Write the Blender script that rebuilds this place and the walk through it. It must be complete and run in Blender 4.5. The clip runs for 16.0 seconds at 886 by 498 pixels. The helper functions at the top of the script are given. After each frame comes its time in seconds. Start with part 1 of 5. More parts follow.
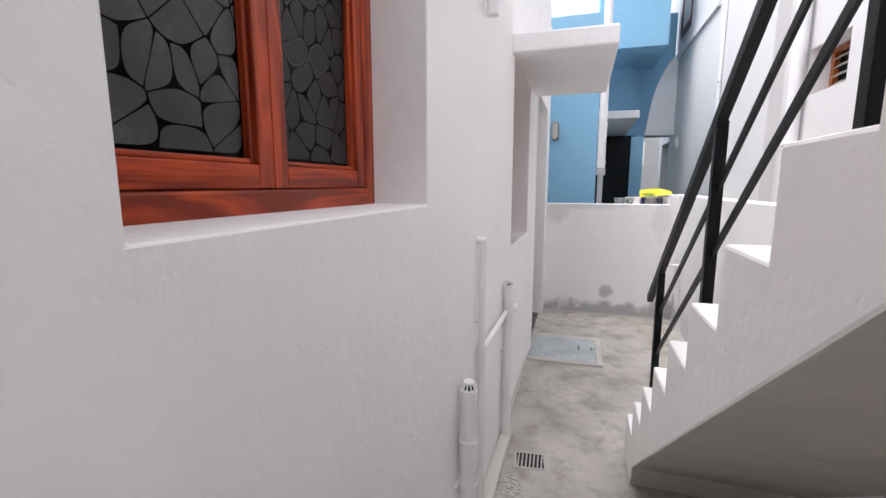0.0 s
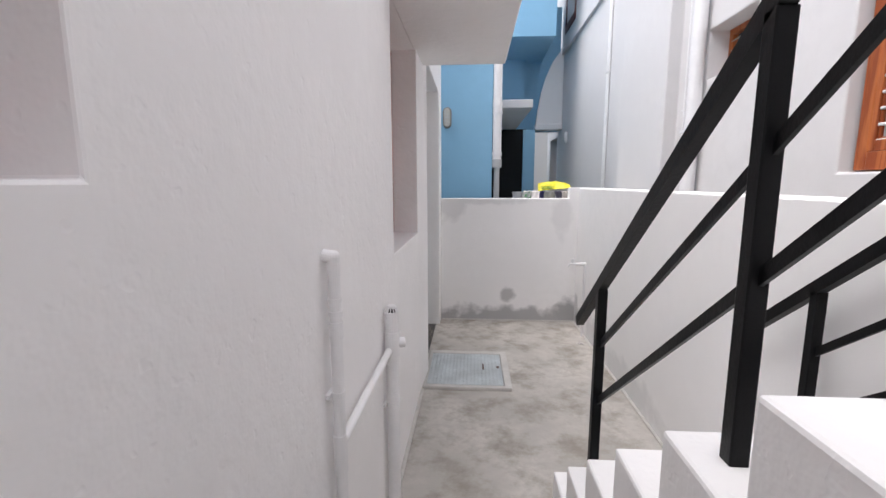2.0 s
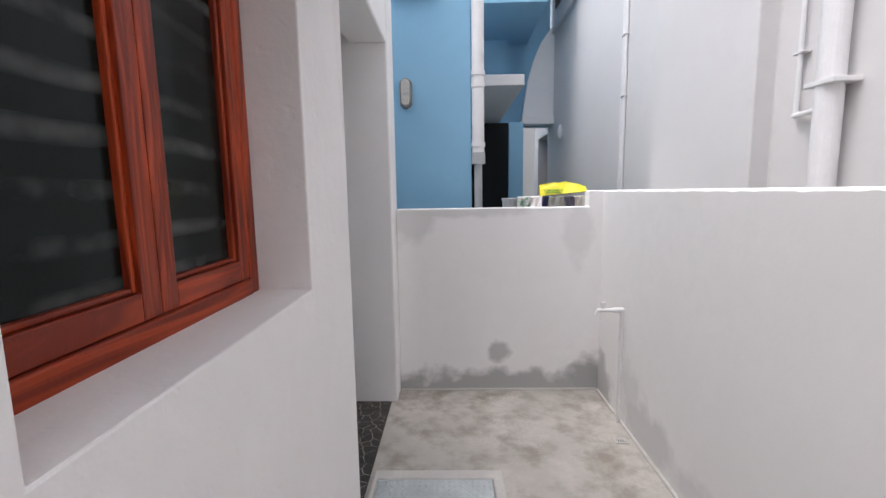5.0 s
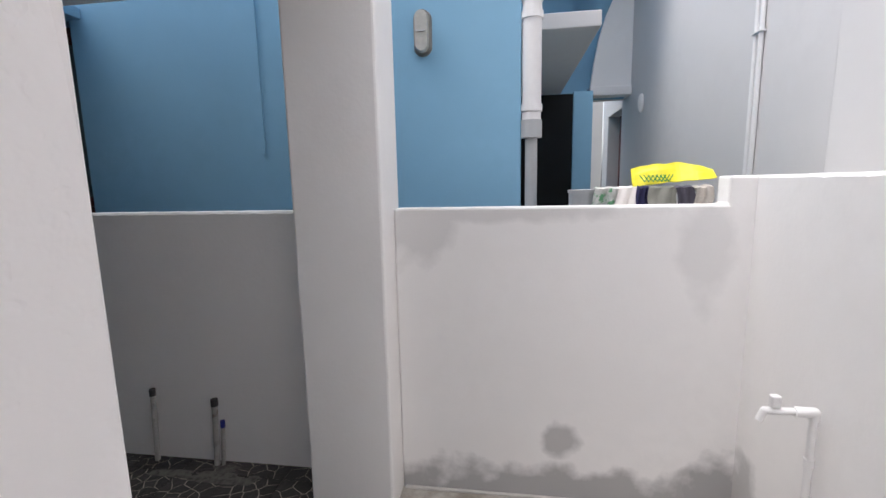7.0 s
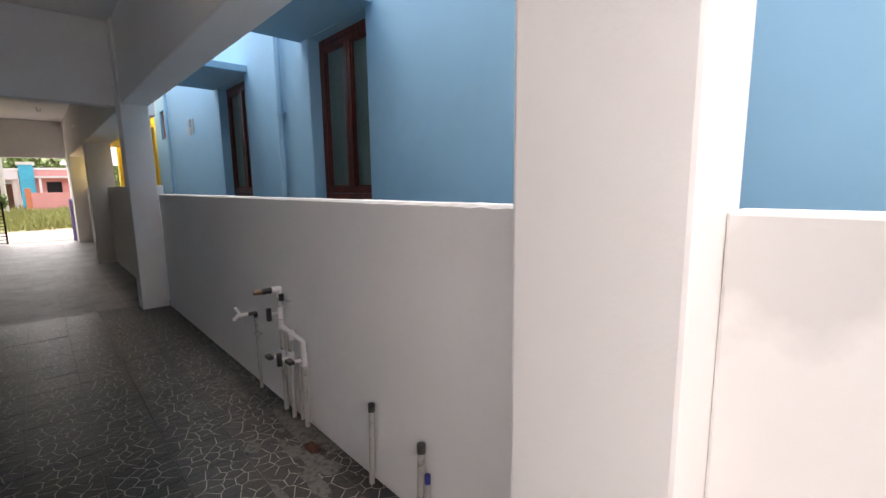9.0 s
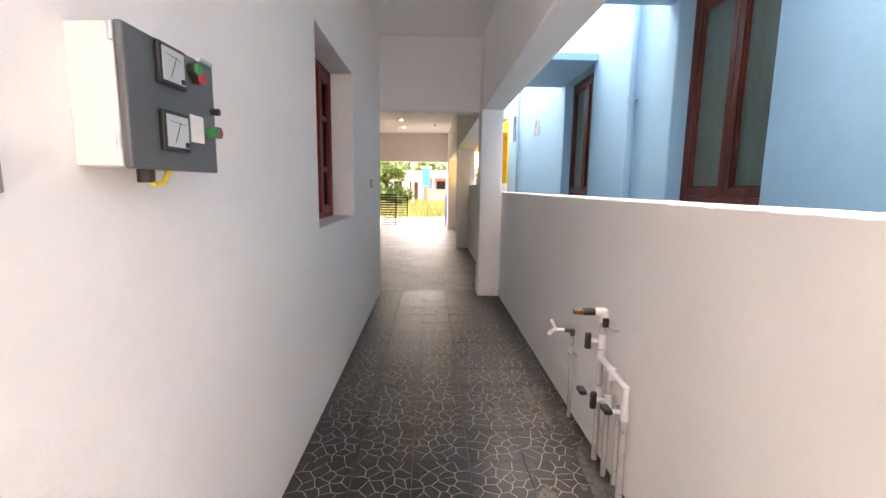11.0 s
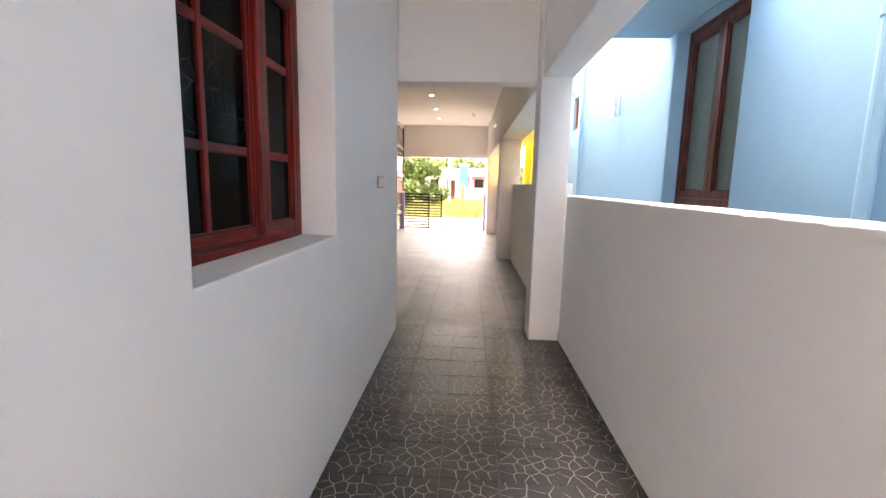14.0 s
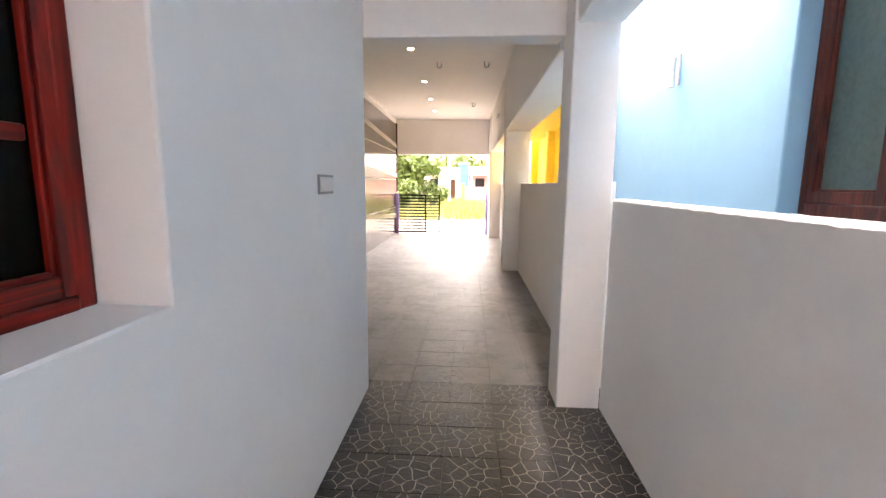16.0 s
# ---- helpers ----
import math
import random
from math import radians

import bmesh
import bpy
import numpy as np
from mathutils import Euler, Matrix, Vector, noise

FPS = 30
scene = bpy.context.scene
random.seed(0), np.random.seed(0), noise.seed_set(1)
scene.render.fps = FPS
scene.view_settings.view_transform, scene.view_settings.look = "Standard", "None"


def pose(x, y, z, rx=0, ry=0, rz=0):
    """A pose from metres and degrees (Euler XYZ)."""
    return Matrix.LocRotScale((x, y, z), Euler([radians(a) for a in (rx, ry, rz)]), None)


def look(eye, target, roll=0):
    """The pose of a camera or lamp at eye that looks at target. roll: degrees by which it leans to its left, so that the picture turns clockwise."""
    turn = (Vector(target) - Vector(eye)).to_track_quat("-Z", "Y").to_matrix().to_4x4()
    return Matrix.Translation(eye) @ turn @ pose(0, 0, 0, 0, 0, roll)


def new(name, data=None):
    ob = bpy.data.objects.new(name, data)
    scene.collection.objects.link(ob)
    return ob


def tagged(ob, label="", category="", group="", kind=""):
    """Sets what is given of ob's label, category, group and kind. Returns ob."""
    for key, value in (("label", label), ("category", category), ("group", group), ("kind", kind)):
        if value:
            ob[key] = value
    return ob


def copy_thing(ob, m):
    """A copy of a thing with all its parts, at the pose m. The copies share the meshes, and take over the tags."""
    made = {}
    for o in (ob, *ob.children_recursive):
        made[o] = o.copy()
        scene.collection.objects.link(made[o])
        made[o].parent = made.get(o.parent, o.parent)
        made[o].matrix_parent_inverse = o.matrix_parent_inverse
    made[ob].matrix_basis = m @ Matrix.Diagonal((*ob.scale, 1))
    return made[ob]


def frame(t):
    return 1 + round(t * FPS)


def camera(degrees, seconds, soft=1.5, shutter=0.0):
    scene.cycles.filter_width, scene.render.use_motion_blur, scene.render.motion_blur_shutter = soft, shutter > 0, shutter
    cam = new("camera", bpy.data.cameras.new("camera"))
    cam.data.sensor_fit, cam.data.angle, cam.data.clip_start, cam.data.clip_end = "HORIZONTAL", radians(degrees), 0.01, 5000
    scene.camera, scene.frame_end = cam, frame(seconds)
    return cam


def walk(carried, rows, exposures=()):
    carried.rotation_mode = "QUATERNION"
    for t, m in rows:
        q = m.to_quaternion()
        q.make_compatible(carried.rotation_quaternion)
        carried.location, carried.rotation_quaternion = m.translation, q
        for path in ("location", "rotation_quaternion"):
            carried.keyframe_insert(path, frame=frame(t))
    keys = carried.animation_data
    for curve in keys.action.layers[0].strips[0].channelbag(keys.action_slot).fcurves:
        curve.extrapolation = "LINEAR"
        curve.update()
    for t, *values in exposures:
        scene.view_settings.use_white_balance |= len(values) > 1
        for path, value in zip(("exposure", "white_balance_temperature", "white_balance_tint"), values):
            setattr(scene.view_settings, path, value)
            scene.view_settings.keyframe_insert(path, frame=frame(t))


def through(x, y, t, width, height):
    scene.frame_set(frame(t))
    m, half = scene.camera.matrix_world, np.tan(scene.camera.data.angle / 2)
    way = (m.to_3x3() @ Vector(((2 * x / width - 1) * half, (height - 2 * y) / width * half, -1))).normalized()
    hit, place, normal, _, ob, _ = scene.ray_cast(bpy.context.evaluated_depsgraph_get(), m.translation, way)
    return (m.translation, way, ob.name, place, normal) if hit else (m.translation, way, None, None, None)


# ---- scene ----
cam = camera(91.0, 16.0)

PATH = [
    (0, (0.451, -5.855, 1.667), (-0.145, -3.968, 1.375), -0.0),
    (0.5, (0.424, -5.716, 1.644), (0.017, -3.78, 1.353), -0.0),
    (1, (0.372, -5.507, 1.625), (0.108, -3.547, 1.332), -0.1),
    (1.5, (0.363, -5.292, 1.609), (0.186, -3.322, 1.309), -0.3),
    (2, (0.392, -5.001, 1.601), (0.256, -3.028, 1.302), -0.1),
    (2.5, (0.376, -4.74, 1.583), (0.308, -2.762, 1.294), 0.3),
    (3, (0.345, -4.483, 1.595), (0.336, -2.503, 1.314), 0.1),
    (3.5, (0.382, -4.198, 1.575), (0.378, -2.214, 1.323), -0.4),
    (4, (0.426, -3.922, 1.576), (0.412, -1.937, 1.329), -0.5),
    (4.5, (0.422, -3.59, 1.565), (0.408, -1.606, 1.319), -0.6),
    (5, (0.451, -3.281, 1.553), (0.406, -1.298, 1.294), -0.9),
    (7.3, (0.552, -1.815, 1.538), (0.173, 0.127, 1.24), -1.1),
    (7.5, (0.535, -1.702, 1.515), (0.088, 0.226, 1.231), -1.0),
    (8, (0.448, -1.402, 1.506), (-0.208, 0.466, 1.223), -1.2),
    (8.5, (0.357, -1.229, 1.502), (-0.679, 0.458, 1.215), -1.1),
    (9, (0.283, -1.042, 1.491), (-1.167, 0.304, 1.197), -0.8),
    (9.5, (0.208, -0.914, 1.483), (-1.549, -0.006, 1.191), 0.3),
    (10, (0.078, -0.911, 1.474), (-1.835, -0.407, 1.182), 0.7),
    (10.2, (0.024, -0.895, 1.462), (-1.921, -0.523, 1.179), 0.5),
    (12.5, (-1.06, -0.845, 1.491), (-3.039, -0.919, 1.21), 1.1),
    (13, (-1.312, -0.858, 1.505), (-3.291, -0.947, 1.223), 1.1),
    (13.5, (-1.63, -0.824, 1.488), (-3.607, -0.929, 1.206), 1.0),
    (14, (-1.94, -0.838, 1.487), (-3.916, -0.946, 1.196), 1.3),
    (14.5, (-2.288, -0.875, 1.489), (-4.262, -0.979, 1.189), 1.1),
    (15, (-2.613, -0.844, 1.492), (-4.587, -0.964, 1.197), 0.6),
    (15.5, (-2.923, -0.812, 1.512), (-4.897, -0.933, 1.216), 0.7),
    (16, (-3.265, -0.825, 1.503), (-5.24, -0.94, 1.209), 0.5),
]
walk(cam, [(t, look(eye, target, roll)) for t, eye, target, roll in PATH],
     exposures=[(0.0, 1.33, 6300, 13), (1.5, 1.22, 6300, 13), (5.0, 1.13, 6300, 13), (7.5, 1.42, 6400, 13), (8.5, 1.92, 6650, 14), (9.0, 2.35, 7000, 17), (9.5, 2.95, 7400, 20), (10.2, 3.55, 7800, 23), (12.5, 3.9, 7900, 22), (14.5, 4.3, 7900, 24), (16.0, 4.42, 7800, 23)])


# ---- light ----
world = bpy.data.worlds.new("sky")
scene.world = world
world.use_nodes = True
wn = world.node_tree.nodes
sky = wn.new("ShaderNodeTexSky")
sky.sky_type = "NISHITA"
sky.sun_disc = False
sky.sun_elevation = radians(62)
sky.sun_rotation = radians(255)
sky.air_density, sky.dust_density, sky.ozone_density = 1.0, 4.0, 1.0
hsv = wn.new("ShaderNodeHueSaturation")
hsv.inputs["Saturation"].default_value = 0.25
world.node_tree.links.new(sky.outputs[0], hsv.inputs["Color"])
world.node_tree.links.new(hsv.outputs[0], wn["Background"].inputs["Color"])
wn["Background"].inputs["Strength"].default_value = 0.15
sun = new("sun", bpy.data.lights.new("sun", "SUN"))
sun.data.energy, sun.data.angle, sun.data.color = 0.7, radians(40), (1.0, 0.96, 0.9)
sun.matrix_world = look((0, 0, 20), (1.1, 0.5, 9.0))
scene.cycles.max_bounces, scene.cycles.diffuse_bounces, scene.cycles.glossy_bounces = 14, 10, 5


# ---- materials ----
def material(name, color, rough=0.6, metal=0.0, scale=6.0, vary=0.12, bump=0.0, bump_scale=60.0, stain=None,
             stain_scale=1.5, stain_at=(0.55, 0.75), coat=0.0, object_random=0.0, spec=0.5, stretch=None, coat_rough=0.12, pits=0.0, island_random=0.0):
    """A painted or natural surface: two scales of tone, fine relief, and stains with an outline of their own."""
    m = bpy.data.materials.new(name)
    m.use_nodes = True
    t = m.node_tree
    n, l = t.nodes, t.links
    b = n["Principled BSDF"]
    b.inputs["Roughness"].default_value, b.inputs["Metallic"].default_value = rough, metal
    b.inputs["Coat Weight"].default_value = coat
    b.inputs["Coat Roughness"].default_value = coat_rough
    b.inputs["Specular IOR Level"].default_value = spec
    geo = n.new("ShaderNodeNewGeometry")
    place = geo.outputs["Position"]
    if stretch:
        mp = n.new("ShaderNodeMapping")
        mp.inputs["Scale"].default_value = stretch
        l.new(place, mp.inputs["Vector"])
        place = mp.outputs["Vector"]

    def tex(s, detail=4.0, roughness=0.6):
        x = n.new("ShaderNodeTexNoise")
        x.inputs["Scale"].default_value, x.inputs["Detail"].default_value = s, detail
        x.inputs["Roughness"].default_value = roughness
        l.new(place, x.inputs["Vector"])
        return x.outputs["Fac"]

    def mix(kind, fac, a, c):
        x = n.new("ShaderNodeMix")
        x.data_type, x.blend_type = "RGBA", kind
        for sock, v in (("Factor", fac), (6, a), (7, c)):
            s = x.inputs[sock] if sock != "Factor" else x.inputs[0]
            if hasattr(v, "is_linked"):
                l.new(v, s)
            else:
                s.default_value = v
        return x.outputs[2]

    def ramp(fac, a, c):
        x = n.new("ShaderNodeMapRange")
        x.inputs[1].default_value, x.inputs[2].default_value = a, c
        l.new(fac, x.inputs[0])
        return x.outputs[0]

    col = (*color, 1.0)
    dark = tuple(c * (1 - vary) for c in color) + (1.0,)
    light = tuple(min(1, c * (1 + vary * 0.6)) for c in color) + (1.0,)
    out = mix("MIX", ramp(tex(scale), 0.3, 0.7), dark, light)
    out = mix("MIX", ramp(tex(scale * 9, 3.0), 0.42, 0.72), out, mix("MIX", 0.5, col, dark))
    if object_random:
        info = n.new("ShaderNodeObjectInfo")
        h = n.new("ShaderNodeHueSaturation")
        mr = n.new("ShaderNodeMapRange")
        mr.inputs[3].default_value, mr.inputs[4].default_value = 1 - object_random, 1 + object_random
        l.new(info.outputs["Random"], mr.inputs[0])
        l.new(mr.outputs[0], h.inputs["Value"])
        l.new(out, h.inputs["Color"])
        out = h.outputs["Color"]
    if island_random:
        h = n.new("ShaderNodeHueSaturation")
        mr = n.new("ShaderNodeMapRange")
        mr.inputs[3].default_value, mr.inputs[4].default_value = 1 - island_random, 1 + island_random
        l.new(geo.outputs["Random Per Island"], mr.inputs[0])
        l.new(mr.outputs[0], h.inputs["Value"])
        l.new(out, h.inputs["Color"])
        out = h.outputs["Color"]
    if stain:
        out = mix("MIX", ramp(tex(stain_scale, 6.0, 0.65), *stain_at), out, (*stain, 1.0))
    l.new(out, b.inputs["Base Color"])
    if bump:
        p = n.new("ShaderNodeBump")
        p.inputs["Strength"].default_value, p.inputs["Distance"].default_value = bump, 0.01
        a = n.new("ShaderNodeMath")
        a.operation = "ADD"
        l.new(tex(bump_scale, 3.0), a.inputs[0])
        l.new(tex(bump_scale * 0.08, 3.0), a.inputs[1])
        height = a.outputs[0]
        if pits:
            for s, lo, hi in ((19.0, 0.63, 0.70), (7.0, 0.60, 0.72)):
                k = n.new("ShaderNodeMath")
                k.operation = "MULTIPLY_ADD"
                k.inputs[1].default_value = -pits
                l.new(ramp(tex(s, 2.0), lo, hi), k.inputs[0])
                l.new(height, k.inputs[2])
                height = k.outputs[0]
        l.new(height, p.inputs["Height"])
        l.new(p.outputs[0], b.inputs["Normal"])
    return m


def wood(name, light, dark, rough=0.36, coat=0.1, axis="Z", ring=7.0):
    """Varnished timber with long grain along one axis."""
    m = material(name, light, rough, coat=coat, vary=0.25, bump=0.08, bump_scale=90, spec=0.25)
    n, l = m.node_tree.nodes, m.node_tree.links
    geo = n.new("ShaderNodeNewGeometry")
    mp = n.new("ShaderNodeMapping")
    mp.inputs["Scale"].default_value = {"Z": (14, 14, 1.1), "X": (1.1, 14, 14), "Y": (14, 1.1, 14)}[axis]
    l.new(geo.outputs["Position"], mp.inputs["Vector"])
    ns = n.new("ShaderNodeTexNoise")
    ns.inputs["Scale"].default_value, ns.inputs["Detail"].default_value, ns.inputs["Distortion"].default_value = 1.1, 4.0, 1.2
    l.new(mp.outputs[0], ns.inputs["Vector"])
    mm = n.new("ShaderNodeMath")
    mm.operation = "MULTIPLY"
    mm.inputs[1].default_value = ring
    l.new(ns.outputs["Fac"], mm.inputs[0])
    fr = n.new("ShaderNodeMath")
    fr.operation = "PINGPONG"
    fr.inputs[1].default_value = 1.0
    l.new(mm.outputs[0], fr.inputs[0])
    r = n.new("ShaderNodeMapRange")
    r.inputs[1].default_value, r.inputs[2].default_value = 0.15, 1.0
    l.new(fr.outputs[0], r.inputs[0])
    mx = n.new("ShaderNodeMix")
    mx.data_type = "RGBA"
    l.new(r.outputs[0], mx.inputs[0])
    mx.inputs[6].default_value, mx.inputs[7].default_value = (*dark, 1), (*light, 1)
    l.new(mx.outputs[2], n["Principled BSDF"].inputs["Base Color"])
    return m


WHITE = material("white_plaster", (0.85, 0.835, 0.825), 0.75, vary=0.035, scale=1.2, bump=0.11, bump_scale=45, pits=0.1)
WHITE_ROUGH = material("white_plaster_uneven", (0.83, 0.815, 0.81), 0.72, vary=0.04, scale=1.6, bump=0.3, bump_scale=18, pits=0.3)
NEIGHBOUR_WHITE = material("neighbour_white_plaster", (0.635, 0.62, 0.615), 0.75, vary=0.05, scale=0.8, bump=0.06, bump_scale=40)
BLUE = material("blue_paint", (0.22, 0.43, 0.60), 0.7, vary=0.07, scale=1.1, bump=0.07, bump_scale=45)
BLUE_PIPE = material("blue_painted_pipe", (0.26, 0.48, 0.65), 0.5, vary=0.05)
YELLOW = material("yellow_paint", (0.86, 0.68, 0.09), 0.65, vary=0.08, scale=1.5, bump=0.2, bump_scale=40)
CONCRETE = material("cement_floor", (0.47, 0.44, 0.40), 0.5, vary=0.28, scale=1.8, bump=0.25, bump_scale=50,
                    stain=(0.27, 0.24, 0.20), stain_scale=4.2, stain_at=(0.47, 0.66))
CONCRETE_PALE = material("pale_cement", (0.55, 0.53, 0.50), 0.7, vary=0.15, scale=7, bump=0.4, bump_scale=60)
# warm grey for the stair soffit, with the shade under it painted in
SOFFIT_SHADE = material("soffit_shade_plaster", (0.43, 0.41, 0.385), 0.8, vary=0.12, scale=2.5, bump=0.2, bump_scale=30, stain=(0.30, 0.285, 0.26), stain_scale=2.0, stain_at=(0.55, 0.75))
BLACK = material("black_enamel", (0.004, 0.004, 0.0045), 0.4, vary=0.2, bump=0.08, bump_scale=80, spec=0.16)
PVC = material("white_pvc", (0.76, 0.75, 0.75), 0.4, vary=0.06, scale=9)
PVC_DIRTY = material("soiled_pvc", (0.47, 0.455, 0.43), 0.45, vary=0.2, scale=14, stain=(0.22, 0.185, 0.15), stain_scale=18, stain_at=(0.58, 0.7))
GREY_PVC = material("grey_pvc", (0.42, 0.43, 0.44), 0.45, vary=0.1)
BLACK_PLASTIC = material("black_plastic", (0.015, 0.015, 0.017), 0.4, vary=0.1)
BRASS = material("brass", (0.20, 0.125, 0.07), 0.35, metal=1.0, vary=0.2, scale=30)
WOOD = wood("varnished_teak", (0.46, 0.066, 0.018), (0.18, 0.021, 0.007))
WOOD_Y = wood("varnished_teak_rail", (0.46, 0.066, 0.018), (0.18, 0.021, 0.007), axis="Y")
WOOD_X = wood("varnished_teak_rail_x", (0.46, 0.066, 0.018), (0.18, 0.021, 0.007), axis="X")
RED_WOOD = wood("dark_red_timber", (0.25, 0.013, 0.006), (0.085, 0.005, 0.0035), coat=0.04)
RED_WOOD_X = wood("dark_red_timber_rail", (0.25, 0.013, 0.006), (0.085, 0.005, 0.0035), axis="X", coat=0.04)
DARK_WOOD = wood("brown_window_timber", (0.13, 0.026, 0.017), (0.05, 0.011, 0.008), rough=0.45, coat=0.08)
ORANGE_WOOD = wood("orange_brown_timber", (0.42, 0.13, 0.04), (0.25, 0.06, 0.02))
STEEL = material("galvanised_steel", (0.55, 0.57, 0.58), 0.38, metal=0.85, vary=0.15, scale=12)
RUST = material("rusted_iron", (0.10, 0.045, 0.025), 0.8, vary=0.3, scale=30, bump=0.3)
# near-black for unlit hollows: the shade is put into the colour
DARK = material("shade_black", (0.012, 0.014, 0.016), 0.9, vary=0.1)


# ---- building helpers ----
def mesh_of(bm, name):
    me = bpy.data.meshes.new(name)
    bmesh.ops.recalc_face_normals(bm, faces=bm.faces)
    bm.to_mesh(me)
    bm.free()
    return me


def part(name, bm, mat, parent=None, label=""):
    """Links a bmesh as one mesh object, under a thing or on its own."""
    ob = new(name, mesh_of(bm, name))
    ob.data.materials.append(mat)
    ob.parent = parent
    return tagged(ob, label)


def thing(name, label, category, at=(0, 0, 0), rz=0.0, group="", kind=""):
    ob = new(name)
    ob.empty_display_size = 0.1
    ob.matrix_basis = pose(*at, 0, 0, rz)
    return tagged(ob, label, category, group, kind)


def box(lo, hi, bevel=0.0, bm=None):
    bm = bm or bmesh.new()
    size = [b - a for a, b in zip(lo, hi)]
    mid = [(a + b) / 2 for a, b in zip(lo, hi)]
    made = bmesh.ops.create_cube(bm, size=1.0, matrix=Matrix.Translation(mid) @ Matrix.Diagonal((*size, 1)))
    if bevel:
        edges = list({e for v in made["verts"] for e in v.link_edges})
        bmesh.ops.bevel(bm, geom=edges, offset=bevel, segments=2, profile=0.5, affect="EDGES")
    return bm


def rod(a, b, r, bm=None, r2=None, sides=16):
    """A round bar from a to b."""
    bm = bm or bmesh.new()
    a, b = Vector(a), Vector(b)
    turn = (b - a).to_track_quat("Z", "Y").to_matrix().to_4x4()
    bmesh.ops.create_cone(bm, cap_ends=True, segments=sides, radius1=r, radius2=r if r2 is None else r2, depth=(b - a).length,
                          matrix=Matrix.Translation((a + b) / 2) @ turn)
    return bm


def pipe_run(points, r, bm=None):
    """A bent pipe: straight lengths with a round elbow at each corner."""
    bm = bm or bmesh.new()
    for a, b in zip(points, points[1:]):
        rod(a, b, r, bm)
    for p in points[1:-1]:
        bmesh.ops.create_uvsphere(bm, u_segments=14, v_segments=8, radius=r * 1.02, matrix=Matrix.Translation(p))
    return bm


def bar(a, b, w, h, bm=None):
    """A rectangular section from a to b; w across, h upright."""
    bm = bm or bmesh.new()
    a, b = Vector(a), Vector(b)
    turn = (b - a).to_track_quat("Z", "Y").to_matrix().to_4x4()
    bmesh.ops.create_cube(bm, size=1.0, matrix=Matrix.Translation((a + b) / 2) @ turn @ Matrix.Diagonal((w, h, (b - a).length, 1)))
    return bm


def solid(add, cut=()):
    """One closed mesh from boxes put together and boxes cut away; each box is (x0, y0, z0, x1, y1, z1)."""
    axes = [sorted({round(b[k + s], 5) for b in (*add, *cut) for s in (0, 3)}) for k in range(3)]
    mids = [[(a + b) / 2 for a, b in zip(ax, ax[1:])] for ax in axes]

    def inside(p, b):
        return all(b[k] < p[k] < b[k + 3] for k in range(3))

    full = {}
    for i, x in enumerate(mids[0]):
        for j, y in enumerate(mids[1]):
            for k, z in enumerate(mids[2]):
                p = (x, y, z)
                full[i, j, k] = any(inside(p, b) for b in add) and not any(inside(p, b) for b in cut)
    bm = bmesh.new()
    verts = {}

    def vert(i, j, k):
        if (i, j, k) not in verts:
            verts[i, j, k] = bm.verts.new((axes[0][i], axes[1][j], axes[2][k]))
        return verts[i, j, k]

    for (i, j, k), on in full.items():
        if not on:
            continue
        for ax in range(3):
            for side in (0, 1):
                other = [i, j, k]
                other[ax] += 1 if side else -1
                if full.get(tuple(other)):
                    continue
                u, v = [a for a in range(3) if a != ax]
                quad = []
                for du, dv in ((0, 0), (1, 0), (1, 1), (0, 1)):
                    q = [i, j, k]
                    q[ax] += side
                    q[u] += du
                    q[v] += dv
                    quad.append(vert(*q))
                bm.faces.new(quad)
    bmesh.ops.recalc_face_normals(bm, faces=bm.faces)
    bmesh.ops.dissolve_limit(bm, angle_limit=0.01, verts=bm.verts, edges=bm.edges)
    return bm


def soften(ob, width=0.008, segments=2):
    m = ob.modifiers.new("worn_edges", "BEVEL")
    m.width, m.segments, m.limit_method, m.angle_limit = width, segments, "ANGLE", radians(40)
    return ob


def structure(name, bm, mat, label, category, soft=0.008):
    ob = tagged(part(name, bm, mat), label, category, kind="structure")
    return soften(ob, soft) if soft else ob


def eased(bm):
    """The last stretch of the east wall thickens a little towards its corner."""
    bmesh.ops.bisect_plane(bm, geom=bm.verts[:] + bm.edges[:] + bm.faces[:], plane_co=(0, -1.9, 0), plane_no=(0, 1, 0))
    for v in bm.verts:
        if v.co.x > -0.01 and v.co.y > -1.55:
            v.co.x += 0.025
    return bm


def wedge(lo, hi, rise, across):
    """A window sill that climbs by rise from the wall's face inwards; across: the axis it runs in from."""
    bm = box(lo, hi)
    k = "xyz".index(across[0])
    deep = lo[k] if across[1] == "-" else hi[k]
    for v in bm.verts:
        if abs(v.co[k] - deep) < 1e-5 and v.co.z > (lo[2] + hi[2]) / 2:
            v.co.z += rise
    return bm


